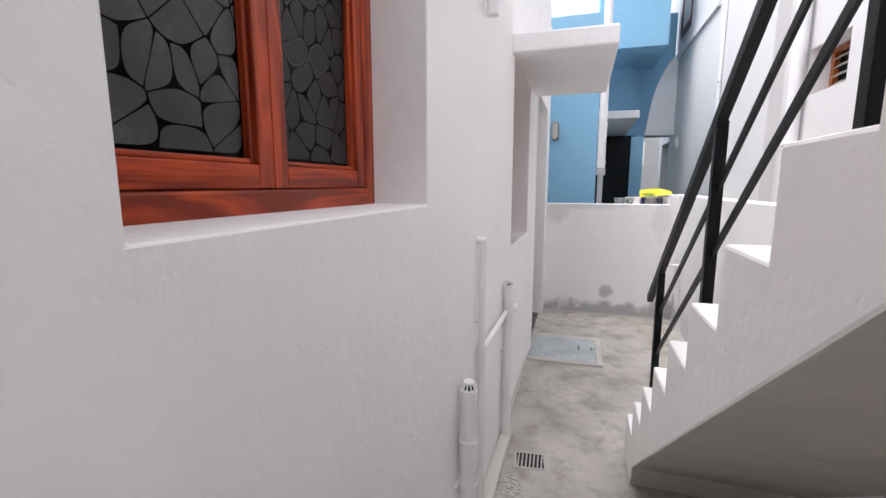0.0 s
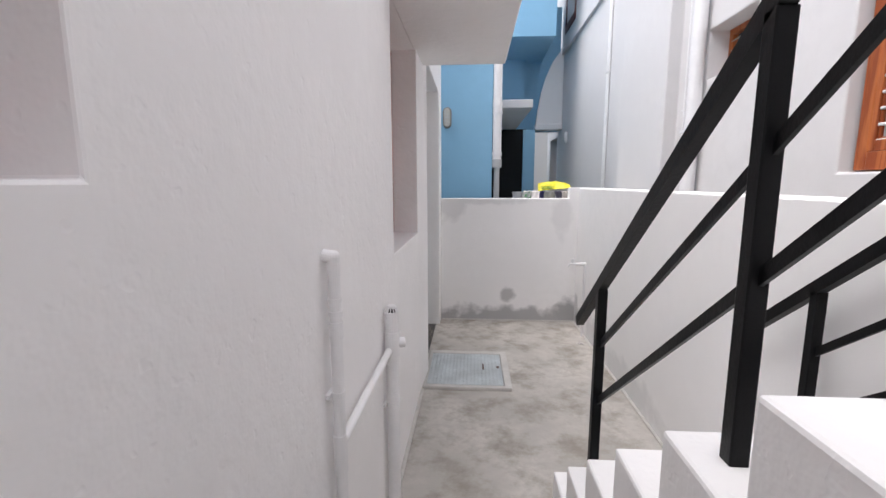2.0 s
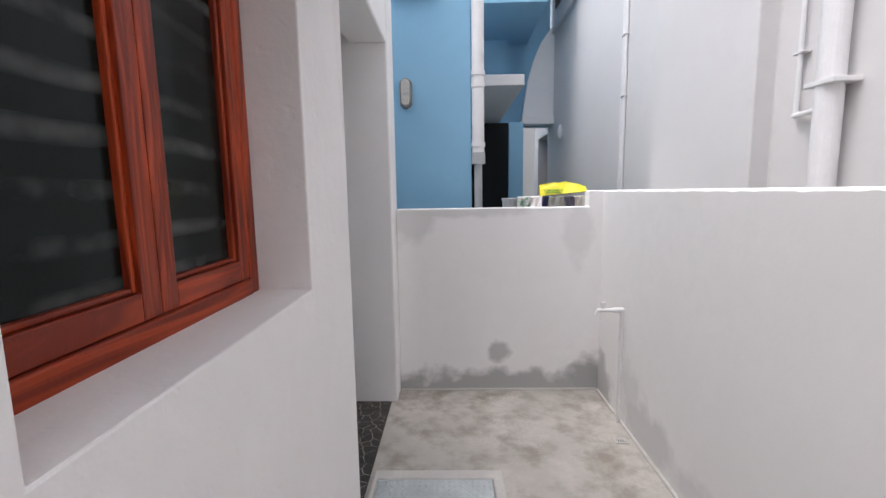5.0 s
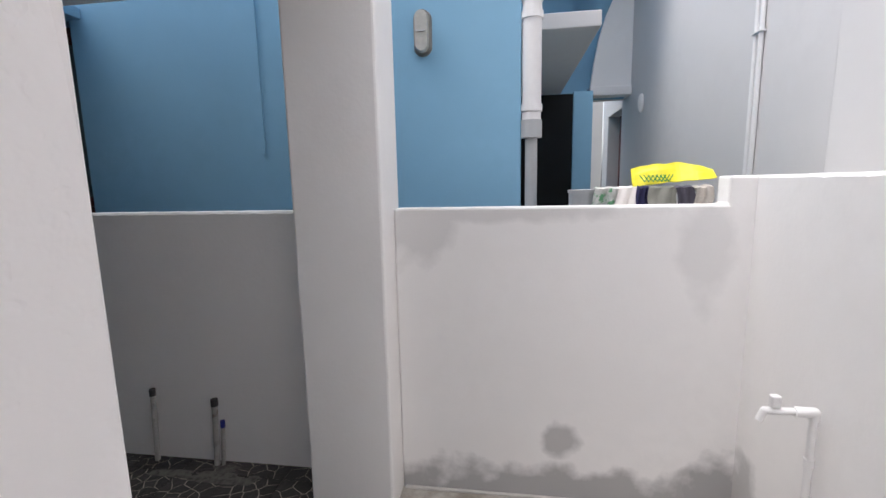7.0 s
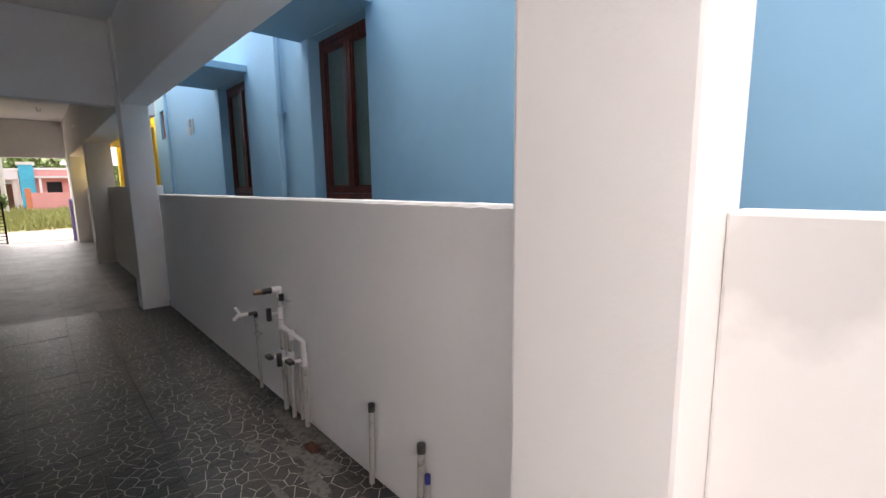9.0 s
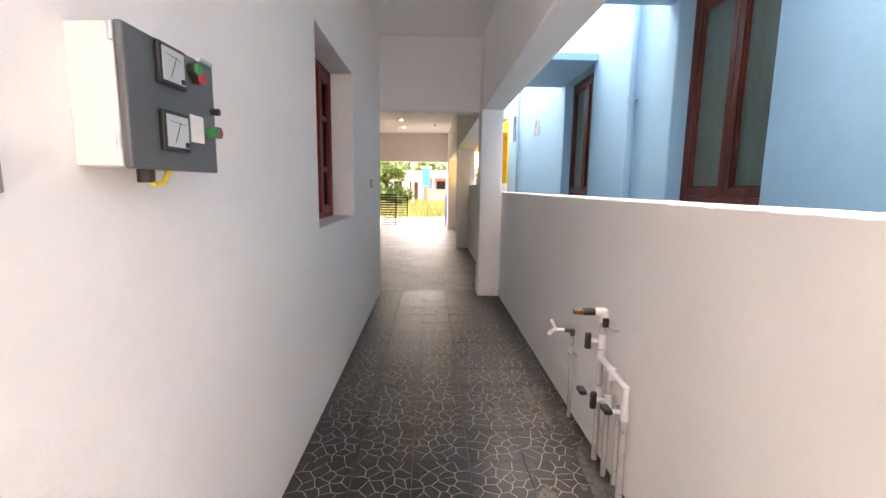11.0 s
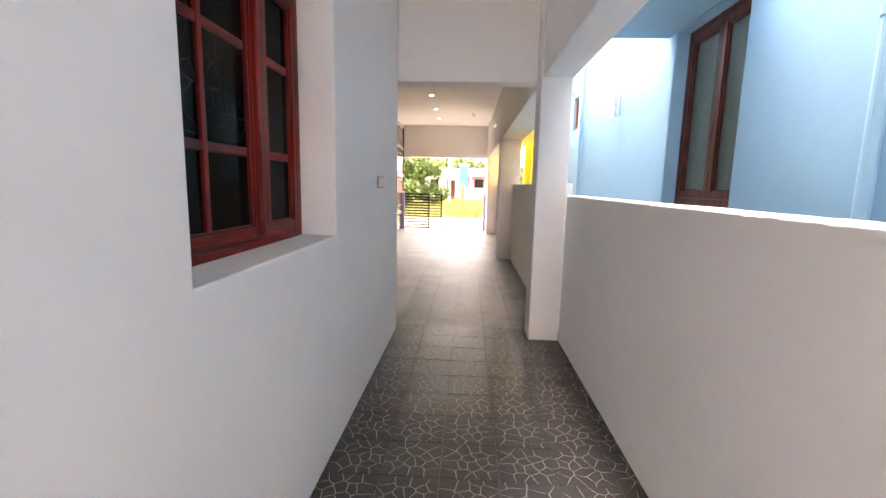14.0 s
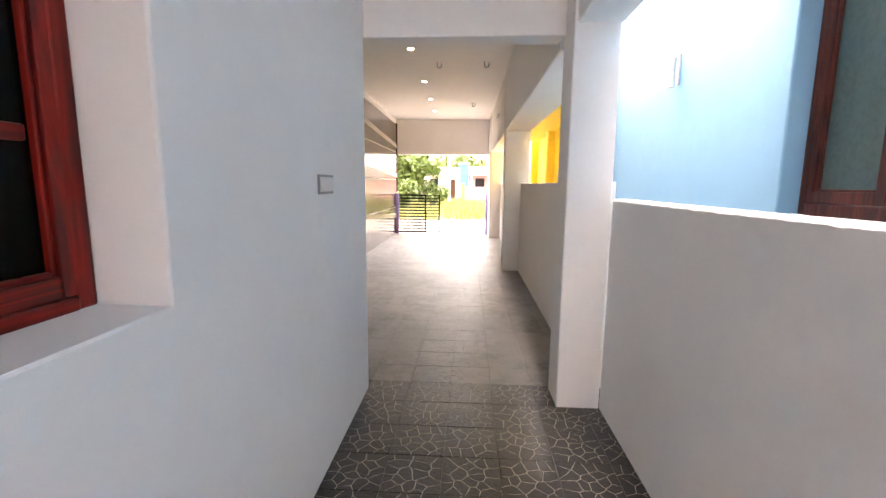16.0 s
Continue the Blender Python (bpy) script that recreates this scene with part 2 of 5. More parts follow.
def rough_top(lo, hi, axis, seed):
    """A low wall whose top edges are chipped and wavy along its length."""
    bm = bmesh.new()
    n = int((hi[axis] - lo[axis]) / 0.02)
    other = 1 - axis
    prev = None
    for i in range(n + 1):
        u = lo[axis] + (hi[axis] - lo[axis]) * i / n
        ring = []
        for side, (w, z) in enumerate(((lo[other], lo[2]), (lo[other], hi[2] - 0.012), (lo[other] + 0.008, hi[2]), (hi[other] - 0.008, hi[2]), (hi[other], hi[2] - 0.012), (hi[other], lo[2]))):
            if side in (2, 3):
                z += 0.002 * noise.noise((u * 3, side, seed)) + 0.0025 * noise.noise((u * 14, side, seed))
                w += 0.004 * noise.noise((u * 22, side + 5, seed)) + (0.006 if side == 2 else -0.006) * max(0, noise.noise((u * 9, side, seed + 9)))
            if side in (1, 4):
                z += 0.006 * noise.noise((u * 17, side, seed + 2))
            p = [0, 0, z]
            p[axis], p[other] = u, w
            ring.append(bm.verts.new(p))
        if prev:
            for k in range(6):
                j = (k + 1) % 6
                bm.faces.new((prev[k], prev[j], ring[j], ring[k]))
        else:
            bm.faces.new(ring)
        prev = ring
    bm.faces.new(prev[::-1])
    bmesh.ops.recalc_face_normals(bm, faces=bm.faces)
    return bm


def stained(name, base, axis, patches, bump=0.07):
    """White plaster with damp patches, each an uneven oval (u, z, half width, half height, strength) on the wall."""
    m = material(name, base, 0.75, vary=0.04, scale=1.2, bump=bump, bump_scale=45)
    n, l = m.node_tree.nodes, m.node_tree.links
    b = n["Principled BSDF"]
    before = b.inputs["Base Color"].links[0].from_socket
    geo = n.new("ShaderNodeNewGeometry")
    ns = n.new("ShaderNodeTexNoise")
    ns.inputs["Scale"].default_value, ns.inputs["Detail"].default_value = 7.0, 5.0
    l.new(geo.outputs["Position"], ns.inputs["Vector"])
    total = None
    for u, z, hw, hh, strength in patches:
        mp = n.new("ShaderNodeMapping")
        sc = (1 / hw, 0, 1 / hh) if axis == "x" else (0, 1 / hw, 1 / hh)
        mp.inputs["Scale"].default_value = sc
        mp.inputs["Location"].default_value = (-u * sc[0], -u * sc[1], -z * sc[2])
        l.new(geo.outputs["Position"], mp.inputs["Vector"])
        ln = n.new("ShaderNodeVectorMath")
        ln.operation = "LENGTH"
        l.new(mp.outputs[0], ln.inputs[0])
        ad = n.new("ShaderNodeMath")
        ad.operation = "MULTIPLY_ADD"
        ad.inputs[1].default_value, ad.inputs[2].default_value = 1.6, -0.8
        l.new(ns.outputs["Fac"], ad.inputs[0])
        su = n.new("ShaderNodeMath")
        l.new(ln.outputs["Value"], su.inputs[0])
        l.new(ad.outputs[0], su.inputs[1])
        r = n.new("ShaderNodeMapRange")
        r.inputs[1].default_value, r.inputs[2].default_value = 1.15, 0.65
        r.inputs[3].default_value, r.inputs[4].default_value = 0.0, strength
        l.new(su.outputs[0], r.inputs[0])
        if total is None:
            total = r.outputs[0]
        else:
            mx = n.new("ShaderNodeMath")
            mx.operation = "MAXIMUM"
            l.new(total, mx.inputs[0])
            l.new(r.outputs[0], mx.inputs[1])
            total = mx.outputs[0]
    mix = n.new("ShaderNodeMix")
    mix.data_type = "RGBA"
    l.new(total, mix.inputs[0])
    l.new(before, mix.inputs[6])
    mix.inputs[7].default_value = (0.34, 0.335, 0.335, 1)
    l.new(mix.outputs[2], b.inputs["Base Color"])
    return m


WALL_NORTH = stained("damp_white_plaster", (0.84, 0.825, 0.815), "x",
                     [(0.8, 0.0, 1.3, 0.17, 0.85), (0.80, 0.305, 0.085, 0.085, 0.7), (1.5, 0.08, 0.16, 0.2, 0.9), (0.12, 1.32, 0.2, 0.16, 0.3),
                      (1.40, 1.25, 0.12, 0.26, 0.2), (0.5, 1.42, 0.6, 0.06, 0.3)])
WALL_EAST = stained("damp_white_plaster_side", (0.84, 0.825, 0.815), "y",
                    [(-0.05, 0.1, 0.22, 0.22, 0.6), (-0.85, 0.12, 0.35, 0.17, 0.35), (-1.75, 0.1, 0.7, 0.13, 0.25), (-0.62, 0.3, 0.14, 0.15, 0.22)])

# ---- the ground and floors ----
TOP = 3.75  # own house's parapet
structure("ground", box((-140, -90, -0.5), (60, 90, -0.06)), material("earth", (0.24, 0.19, 0.12), 0.9, vary=0.3, scale=0.8, bump=0.5, bump_scale=8,
          stain=(0.10, 0.12, 0.04), stain_scale=0.7, stain_at=(0.45, 0.6)), "dry brown earth with patches of low grass", "ground", 0)
structure("floor_alley", box((-0.02, -9.0, -0.06), (1.7, 0.0, 0.0)), CONCRETE, "grey cement floor, stained and trowelled", "floor", 0)

# ---- the house ----
W1 = (-5.524, -4.581, 1.605, 2.75)
W2 = (-2.868, -1.925, 1.25, 2.49)
W3 = (-4.265, -3.02, 1.2, 2.43)
structure("wall_east", eased(solid([(-0.24, -9.0, -0.06, 0.0, -1.5, TOP), (-0.3, -1.56, -0.06, -0.24, -1.5, 3.42)],
                             [(-0.3, W1[0], W1[2], 0.1, W1[1], W1[3]), (-0.3, W2[0], W2[2], 0.1, W2[1], W2[3])])),
          WHITE_ROUGH, "white-painted plaster outer wall of the house, uneven", "wall", 0.005)
structure("wall_passage_house", solid([(-6.31, -1.79, -0.06, -0.3, -1.55, 3.42)], [(W3[0], -1.9, W3[2], W3[1], -1.5, W3[3])]),
          WHITE, "white-painted plaster house wall along the passage", "wall")
structure("wall_house_front", solid([(-6.31, -9.0, -0.06, -6.07, -1.79, 3.42)]), WHITE, "white plaster wall at the porch", "wall")
structure("ceiling_passage", box((-6.3, -1.79, 3.42), (0.0, 0.12, 3.56)), WHITE, "plain white passage ceiling", "ceiling", 0)
structure("ceiling_porch", box((-16.95, -3.3, 3.42), (-6.3, 0.12, 3.56)), WHITE, "plain white porch ceiling", "ceiling", 0)

structure("window_sill_1", wedge((-0.235, W1[0], W1[2] - 0.02), (-0.004, W1[1], W1[2]), 0.004, "x-"), WHITE_ROUGH, "white plastered sloping window sill", "sill", 0)
structure("window_sill_2", wedge((-0.235, W2[0], W2[2] - 0.02), (-0.004, W2[1], W2[2]), 0.004, "x-"), WHITE_ROUGH, "white plastered sloping window sill", "sill", 0)
structure("window_sill_3", wedge((W3[0], -1.785, W3[2] - 0.02), (W3[1], -1.554, W3[2]), 0.003, "y-"), WHITE, "white plastered sloping window sill", "sill", 0)

# passage side: low compound wall, pillars and the beam above the opening
structure("wall_compound_passage", rough_top((-6.1, 0.085, -0.06), (-0.385, 0.20, 1.42), 0, 3), WHITE, "white plaster compound wall beside the passage, uneven top", "wall", 0)
structure("pillar_1", box((-0.385, -0.192, -0.06), (0.022, 0.11, 3.56)), WHITE, "square white plastered corner pillar", "pillar", 0.012)
structure("pillar_2", box((-6.4, -0.207, -0.06), (-6.1, 0.082, 3.42)), WHITE, "square white plastered pillar", "pillar", 0.012)
structure("beam_passage", box((-6.1, -0.19, 2.47), (-0.385, 0.085, 3.42)), WHITE, "deep white plastered beam along the passage", "beam", 0.012)
structure("beam_portal", box((-6.5, -1.55, 2.465), (-6.3, -0.207, 3.42)), WHITE, "white plastered beam across the passage end", "beam", 0.012)
structure("beam_opening", box((-0.24, -1.5, 2.56), (0.019, -0.192, 3.75)), WHITE, "white plastered beam over the passage opening", "beam", 0.012)

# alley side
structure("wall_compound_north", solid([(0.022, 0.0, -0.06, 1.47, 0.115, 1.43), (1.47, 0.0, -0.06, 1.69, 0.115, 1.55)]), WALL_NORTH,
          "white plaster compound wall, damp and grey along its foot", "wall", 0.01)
structure("wall_compound_east", rough_top((1.575, -9.0, -0.06), (1.69, 0.0, 1.55), 1, 8), WALL_EAST, "white plaster compound wall with a rough top edge", "wall", 0)
structure("wall_alley_end", box((-0.24, -9.2, -0.06), (1.7, -9.0, 3.2)), WHITE, "plain white wall closing the alley", "wall")

# porch
structure("wall_porch_south", box((-16.95, -3.3, -0.06), (-6.31, -3.06, 3.42)), WHITE, "plain white porch wall", "wall")
structure("pillar_3", box((-11.25, -0.222, -0.06), (-10.9, 0.2, 3.42)), WHITE, "square white plastered porch pillar", "pillar", 0.012)
structure("pillar_4", box((-16.95, -0.25, -0.06), (-15.7, 0.2, 3.42)), WHITE, "white plastered gate pillar", "pillar", 0.012)
structure("beam_porch", solid([(-10.9, -0.23, 2.40, -6.4, 0.2, 3.42), (-15.7, -0.23, 2.40, -11.25, 0.2, 3.42)]), WHITE, "deep white beam along the porch", "beam", 0.012)
structure("beam_gate", box((-16.95, -3.06, 2.39), (-16.7, -0.25, 3.42)), WHITE, "deep white beam over the gateway", "beam", 0.012)
structure("wall_compound_porch", solid([(-10.9, 0.06, -0.06, -6.4, 0.2, 1.53), (-15.7, 0.06, -0.06, -11.25, 0.2, 1.53)]), WHITE, "white plaster compound wall beside the porch", "wall")
structure("floor_passage_bed", box((-16.95, -3.1, -0.06), (-0.02, 0.1, -0.012)), material("tile_joint", (0.06, 0.05, 0.04), 0.8, vary=0.2, scale=20), "cement bed under the floor tiles", "floor", 0)

# ---- neighbouring blue house ----
def blue_house():
    h = thing("blue_house", "pale blue plastered neighbouring house with dark timber windows", "house", kind="structure")
    wins = [(-5.53, -4.63), (-3.17, -2.33)]
    cuts = [(a, 0.6, 1.3, b, 0.84, 2.66) for a, b in wins] + [(-8.79, 0.6, 2.33, -8.48, 0.84, 2.79)]
    w = part("wall", solid([(-9.25, 0.7, -0.06, 0.63, 0.95, 3.95), (0.38, 0.95, -0.06, 0.63, 9.0, 3.95)], cuts), BLUE, h)
    soften(w, 0.01)
    part("roof", box((-9.2, 0.95, 3.8), (0.38, 9, 3.95)), BLUE, h)
    for a, b in wins:
        s = part("sunshade", box((a - 0.12, 0.22, 2.66), (b + 0.1, 0.7, 2.73), 0.006), BLUE, h)
    up = part("upper_floor", solid([(0.63, 3.1, 4.12, 1.80, 4.9, 6.6)]), BLUE, h)
    part("back_wall", solid([(0.63, 4.6, -0.06, 1.45, 4.8, 4.12), (1.45, 4.8, 2.7, 2.2, 4.9, 4.12), (1.80, 4.8, 4.12, 2.2, 4.9, 5.2)]), BLUE, h)
    part("canopy", box((0.63, 1.6, 2.68), (1.245, 4.2, 2.795), 0.008), NEIGHBOUR_WHITE, h)
    return h


blue_house()


def white_house():
    h = thing("white_house", "tall white plastered neighbouring house", "house", kind="structure")
    X = 2.25
    cuts = [(2.2, -1.80, 2.42, 2.46, -1.20, 2.79), (2.2, -4.0, 1.65, 2.40, -2.6, 2.95), (2.2, 5.1, -0.06, 2.5, 6.0, 2.6)]
    w = part("wall", solid([(X, -9.0, -0.06, 2.7, 6.4, 6.8), (2.13, -0.74, -0.06, X, 0.5, 6.8)], cuts), NEIGHBOUR_WHITE, h)
    soften(w, 0.01)
    part("roof", box((2.3, -9, 6.75), (8, 6.4, 6.9)), NEIGHBOUR_WHITE, h)
    part("ledge", box((2.2, 1.75, 4.22), (X, 6.4, 4.3)), NEIGHBOUR_WHITE, h)
    return h


white_house()


# ---- shared makers for joinery ----
def glass(name, tint, rough=0.25, through=0.6, bands=0.0):
    """Window glass, a little dusty; bands: the tone of soft level reflections painted across it."""
    m = bpy.data.materials.new(name)
    m.use_nodes = True
    n, l = m.node_tree.nodes, m.node_tree.links
    b = n["Principled BSDF"]
    b.inputs["Roughness"].default_value = rough
    b.inputs["Transmission Weight"].default_value = through
    b.inputs["IOR"].default_value = 1.3
    b.inputs["Specular IOR Level"].default_value = 0.3
    geo = n.new("ShaderNodeNewGeometry")

    def cloud(scale, stretch):
        mp = n.new("ShaderNodeMapping")
        mp.inputs["Scale"].default_value = stretch
        l.new(geo.outputs["Position"], mp.inputs["Vector"])
        ns = n.new("ShaderNodeTexNoise")
        ns.inputs["Scale"].default_value, ns.inputs["Detail"].default_value = scale, 4.0
        l.new(mp.outputs[0], ns.inputs["Vector"])
        return ns.outputs["Fac"], mp.outputs[0]

    def blend(fac, lo, hi, a, c):
        r = n.new("ShaderNodeMapRange")
        r.inputs[1].default_value, r.inputs[2].default_value = lo, hi
        l.new(fac, r.inputs[0])
        mx = n.new("ShaderNodeMix")
        mx.data_type = "RGBA"
        l.new(r.outputs[0], mx.inputs[0])
        for k, v in ((6, a), (7, c)):
            if hasattr(v, "is_linked"):
                l.new(v, mx.inputs[k])
            else:
                mx.inputs[k].default_value = (*v, 1)
        return mx.outputs[2]

    col = blend(cloud(40.0, (1, 1, 1))[0], 0.3, 0.7, [c * 0.85 for c in tint], [c * 1.15 for c in tint])
    col = blend(cloud(2.2, (5, 5, 0.6))[0], 0.45, 0.7, col, [c * 1.3 for c in tint])
    # level bands of reflected light on the ribs, mixed into the base colour
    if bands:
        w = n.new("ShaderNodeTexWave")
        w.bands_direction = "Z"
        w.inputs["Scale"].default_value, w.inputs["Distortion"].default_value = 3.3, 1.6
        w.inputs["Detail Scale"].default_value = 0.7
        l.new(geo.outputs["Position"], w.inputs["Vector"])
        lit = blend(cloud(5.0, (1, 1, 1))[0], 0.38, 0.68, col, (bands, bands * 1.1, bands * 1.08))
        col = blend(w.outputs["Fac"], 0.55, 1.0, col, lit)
    l.new(col, b.inputs["Base Color"])
    return m


LEAF_GLASS = glass("clear_dark_glass", (0.004, 0.005, 0.005), 0.1, 0.5)
VINE_GLASS = glass("green_black_glass", (0.003, 0.006, 0.006), 0.12, 0.5)
RIB_GLASS = glass("ribbed_glass_painted_bands", (0.008, 0.013, 0.0125), 0.2, 0.2, 0.10)
for dark_glass in (LEAF_GLASS, VINE_GLASS):
    dark_glass.node_tree.nodes["Principled BSDF"].inputs["IOR"].default_value = 1.17
ETCH = material("etched_leaf", (0.055, 0.061, 0.064), 0.42, vary=0.55, scale=9, spec=0.35, island_random=0.25)
ETCH_DIM = material("etched_leaf_dim", (0.017, 0.019, 0.02), 0.4, vary=0.4, scale=12, spec=0.3)
ETCH_LINE = material("etched_vein", (0.16, 0.165, 0.17), 0.5, vary=0.4, scale=20, spec=0.3)
VINE_DIM = material("faint_vine_etching", (0.032, 0.048, 0.055), 0.4, vary=0.6, scale=9, spec=0.3)
FROST = glass("frosted_green_glass", (0.10, 0.15, 0.14), 0.4, 0.3)


def turned(ob, m):
    ob.matrix_basis = m
    return ob


def window(name, label, width, height, m, leaves, bars, frame_mat, rail_mat, pane_mat, frame_w=0.055, stile=0.06, sill=0.1, rows=()):
    """A timber casement window, built in its own plane (x along, z up, its face towards -y): an outer frame, leaves given as
    (x0, x1), upright glazing bars at the given x, and cross bars at the given heights."""
    w = thing(name, label, "window", kind="structure")
    w.matrix_basis = m
    d = 0.07
    for nm, lo, hi, mt in (("frame_side", (0, 0, 0), (frame_w, d, height), frame_mat), ("frame_side", (width - frame_w, 0, 0), (width, d, height), frame_mat),
                           ("frame_sill", (frame_w, -0.004, 0), (width - frame_w, d, sill), rail_mat), ("frame_head", (frame_w, 0, height - frame_w), (width - frame_w, d, height), rail_mat)):
        part(nm, box(lo, hi, 0.006), mt, w)
    for x0, x1 in leaves:
        z0, z1 = sill + 0.002, height - frame_w - 0.002
        leaf = part("leaf", box((x0 + 0.001, 0.003, z0), (x0 + stile - 0.012, 0.052, z1), 0.003), frame_mat, w)
        part("stile", box((x1 - stile + 0.012, 0.003, z0), (x1 - 0.001, 0.052, z1), 0.003), frame_mat, leaf)
        part("rail", box((x0 + stile - 0.012, 0.0034, z0), (x1 - stile + 0.012, 0.0516, z0 + stile * 1.05 - 0.012), 0.003), rail_mat, leaf)
        part("rail", box((x0 + stile - 0.012, 0.0034, z1 - stile + 0.012), (x1 - stile + 0.012, 0.0516, z1), 0.003), rail_mat, leaf)
        for xa, xb in ((x0 + stile - 0.012, x0 + stile), (x1 - stile, x1 - stile + 0.012)):
            part("glazing_bead", box((xa, 0.0135, z0 + stile * 1.05 - 0.012), (xb, 0.050, z1 - stile + 0.012), 0.004), frame_mat, leaf)
        for za, zb in ((z0 + stile * 1.05 - 0.012, z0 + stile * 1.05), (z1 - stile, z1 - stile + 0.012)):
            part("glazing_bead", box((x0 + stile, 0.014, za), (x1 - stile, 0.0495, zb), 0.004), rail_mat, leaf)
        xs = [x0 + stile] + [b for b in bars if x0 < b < x1] + [x1 - stile]
        for b in xs[1:-1]:
            part("glazing_bar", box((b - 0.016, 0.016, z0 + stile), (b + 0.016, 0.048, z1 - stile), 0.006), frame_mat, leaf)
        zs = [z0 + stile] + list(rows) + [z1 - stile]
        for a, c in zip(xs, xs[1:]):
            for r in rows:
                part("cross_bar", box((a + 0.014, 0.018, r - 0.018), (c - 0.014, 0.047, r + 0.018), 0.006), rail_mat, leaf)
            for za, zb in zip(zs, zs[1:]):
                part("pane", box((a - 0.004, 0.030, za - 0.004), (c + 0.004, 0.035, zb + 0.004)), pane_mat, leaf)
    return w


def near_half(poly, p, q):
    """The part of poly that lies nearer to p than to q."""
    n, m = q - p, (p + q) / 2
    out = []
    for a, b in zip(poly, poly[1:] + poly[:1]):
        da, db = (a - m).dot(n), (b - m).dot(n)
        if da <= 0:
            out.append(a)
        if da * db < 0:
            out.append(a + (b - a) * (da / (da - db)))
    return out


def leaf_cells(x0, x1, z0, z1, seed):
    """Outlines of leaves that fill a pane: rows of upright leaves between rows of lying ones, each with rounded flanks."""
    rng = random.Random(seed)
    seeds, z, lying = [], z0, True
    while z < z1 + 0.08:
        h, w = (0.043, 0.105) if lying else (0.10, 0.042)
        for sub in range(2 if lying else 1):
            x = x0 - rng.uniform(0, w)
            while x < x1 + w:
                seeds.append(Vector((x + rng.uniform(-0.2, 0.2) * w, z + h / 2 + rng.uniform(-0.22, 0.22) * h)))
                x += w
            z += h
        lying = not lying
    cells = []
    for p in seeds:
        poly = [Vector((x0, z0)), Vector((x1, z0)), Vector((x1, z1)), Vector((x0, z1))]
        for q in seeds:
            if q is not p and (q - p).length < 0.3:
                poly = near_half(poly, p, q)
                if len(poly) < 3:
                    break
        if len(poly) < 3:
            continue
        mid = sum(poly, Vector((0, 0))) / len(poly)
        poly = [mid + (v - mid) * max(0.6, 1 - 0.002 / max((v - mid).length, 0.008)) for v in poly]
        tip = max(range(len(poly)), key=lambda i: (poly[i] - mid).length)
        far = max(range(len(poly)), key=lambda i: (poly[i] - poly[tip]).length)
        tips = {tip, far}
        for _ in range(3):
            nxt, keep = [], set()
            for i, v in enumerate(poly):
                if i in tips:
                    keep.add(len(nxt))
                    nxt.append(v)
                else:
                    nxt += [v.lerp(poly[i - 1], 0.25), v.lerp(poly[(i + 1) % len(poly)], 0.25)]
            poly, tips = nxt, keep
        cells.append(poly)
    return cells


def etching(leaf, cells, y, mat, line=0.0, keep=1.0, seed=0):
    """Leaves etched on a pane: filled shapes, or outlines of the given width."""
    rng = random.Random(seed)
    bm = bmesh.new()
    for poly in cells:
        if rng.random() > keep:
            continue
        if not line:
            f = bm.faces.new([bm.verts.new((v.x, y, v.y)) for v in poly])
            bmesh.ops.triangulate(bm, faces=[f])
            continue
        mid = sum(poly, Vector((0, 0))) / len(poly)
        outer = [bm.verts.new((v.x, y, v.y)) for v in poly]
        inner = [bm.verts.new((mid.x + (v.x - mid.x) * k, y, mid.y + (v.y - mid.y) * k)) for v in poly for k in (1 - line / max((v - mid).length, 0.01),)]
        for i in range(len(poly)):
            j = (i + 1) % len(poly)
            bm.faces.new((outer[i], outer[j], inner[j], inner[i]))
    return tagged(part("etched_leaves", bm, mat, leaf, "leaf pattern etched on the glass"), kind="stuff")


# windows of the house
w1 = window("window_1", "polished red-brown timber casement window with leaf-etched dark glass", 0.940, 1.15, pose(-0.18, -5.518, 1.597, 0, 0, 90),
       [(0.03, 0.465), (0.465, 0.88)], [], WOOD, WOOD_Y, LEAF_GLASS, 0.055, 0.058, 0.06)
window("window_2", "polished red-brown timber casement window with ribbed dark glass, pale reflections painted on", 0.942, 1.235, pose(-0.168, -2.869, 1.246, 0, 0, 90),
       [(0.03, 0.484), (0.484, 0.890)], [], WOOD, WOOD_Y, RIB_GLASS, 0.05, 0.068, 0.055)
w3 = window("window_3", "dark red-brown timber window with small panes of dark glass", 1.24, 1.225, pose(-3.022, -1.738, 1.201, 0, 0, 180),
       [(0.03, 0.785), (0.785, 1.205)], [0.416, 0.90], RED_WOOD, RED_WOOD_X, VINE_GLASS, 0.05, 0.06, 0.035, rows=(0.402, 0.82))
part("meeting_bead", box((0.745, -0.022, 0.05), (0.815, 0.0118, 1.165), 0.008), RED_WOOD, w3)

leaf_a, leaf_b = [c for c in w1.children if c.name.startswith("leaf")]
etching(leaf_a, leaf_cells(0.092, 0.403, 0.13, 1.03, 3), 0.0292, ETCH)
b_cells = leaf_cells(0.527, 0.818, 0.13, 1.03, 5)
etching(leaf_b, b_cells, 0.0292, ETCH_DIM)
etching(leaf_b, b_cells, 0.0286, ETCH_LINE, 0.0014, 0.22, 2)
leaf_c = [c for c in w3.children if c.name.startswith("leaf")][0]
etching(leaf_c, leaf_cells(0.45, 0.72, 0.44, 0.80, 8), 0.0292, VINE_DIM, 0.0016, 0.55, 3)
etching(leaf_c, leaf_cells(0.10, 0.395, 0.44, 1.06, 9), 0.0292, VINE_DIM, 0.0022, 0.5, 4)

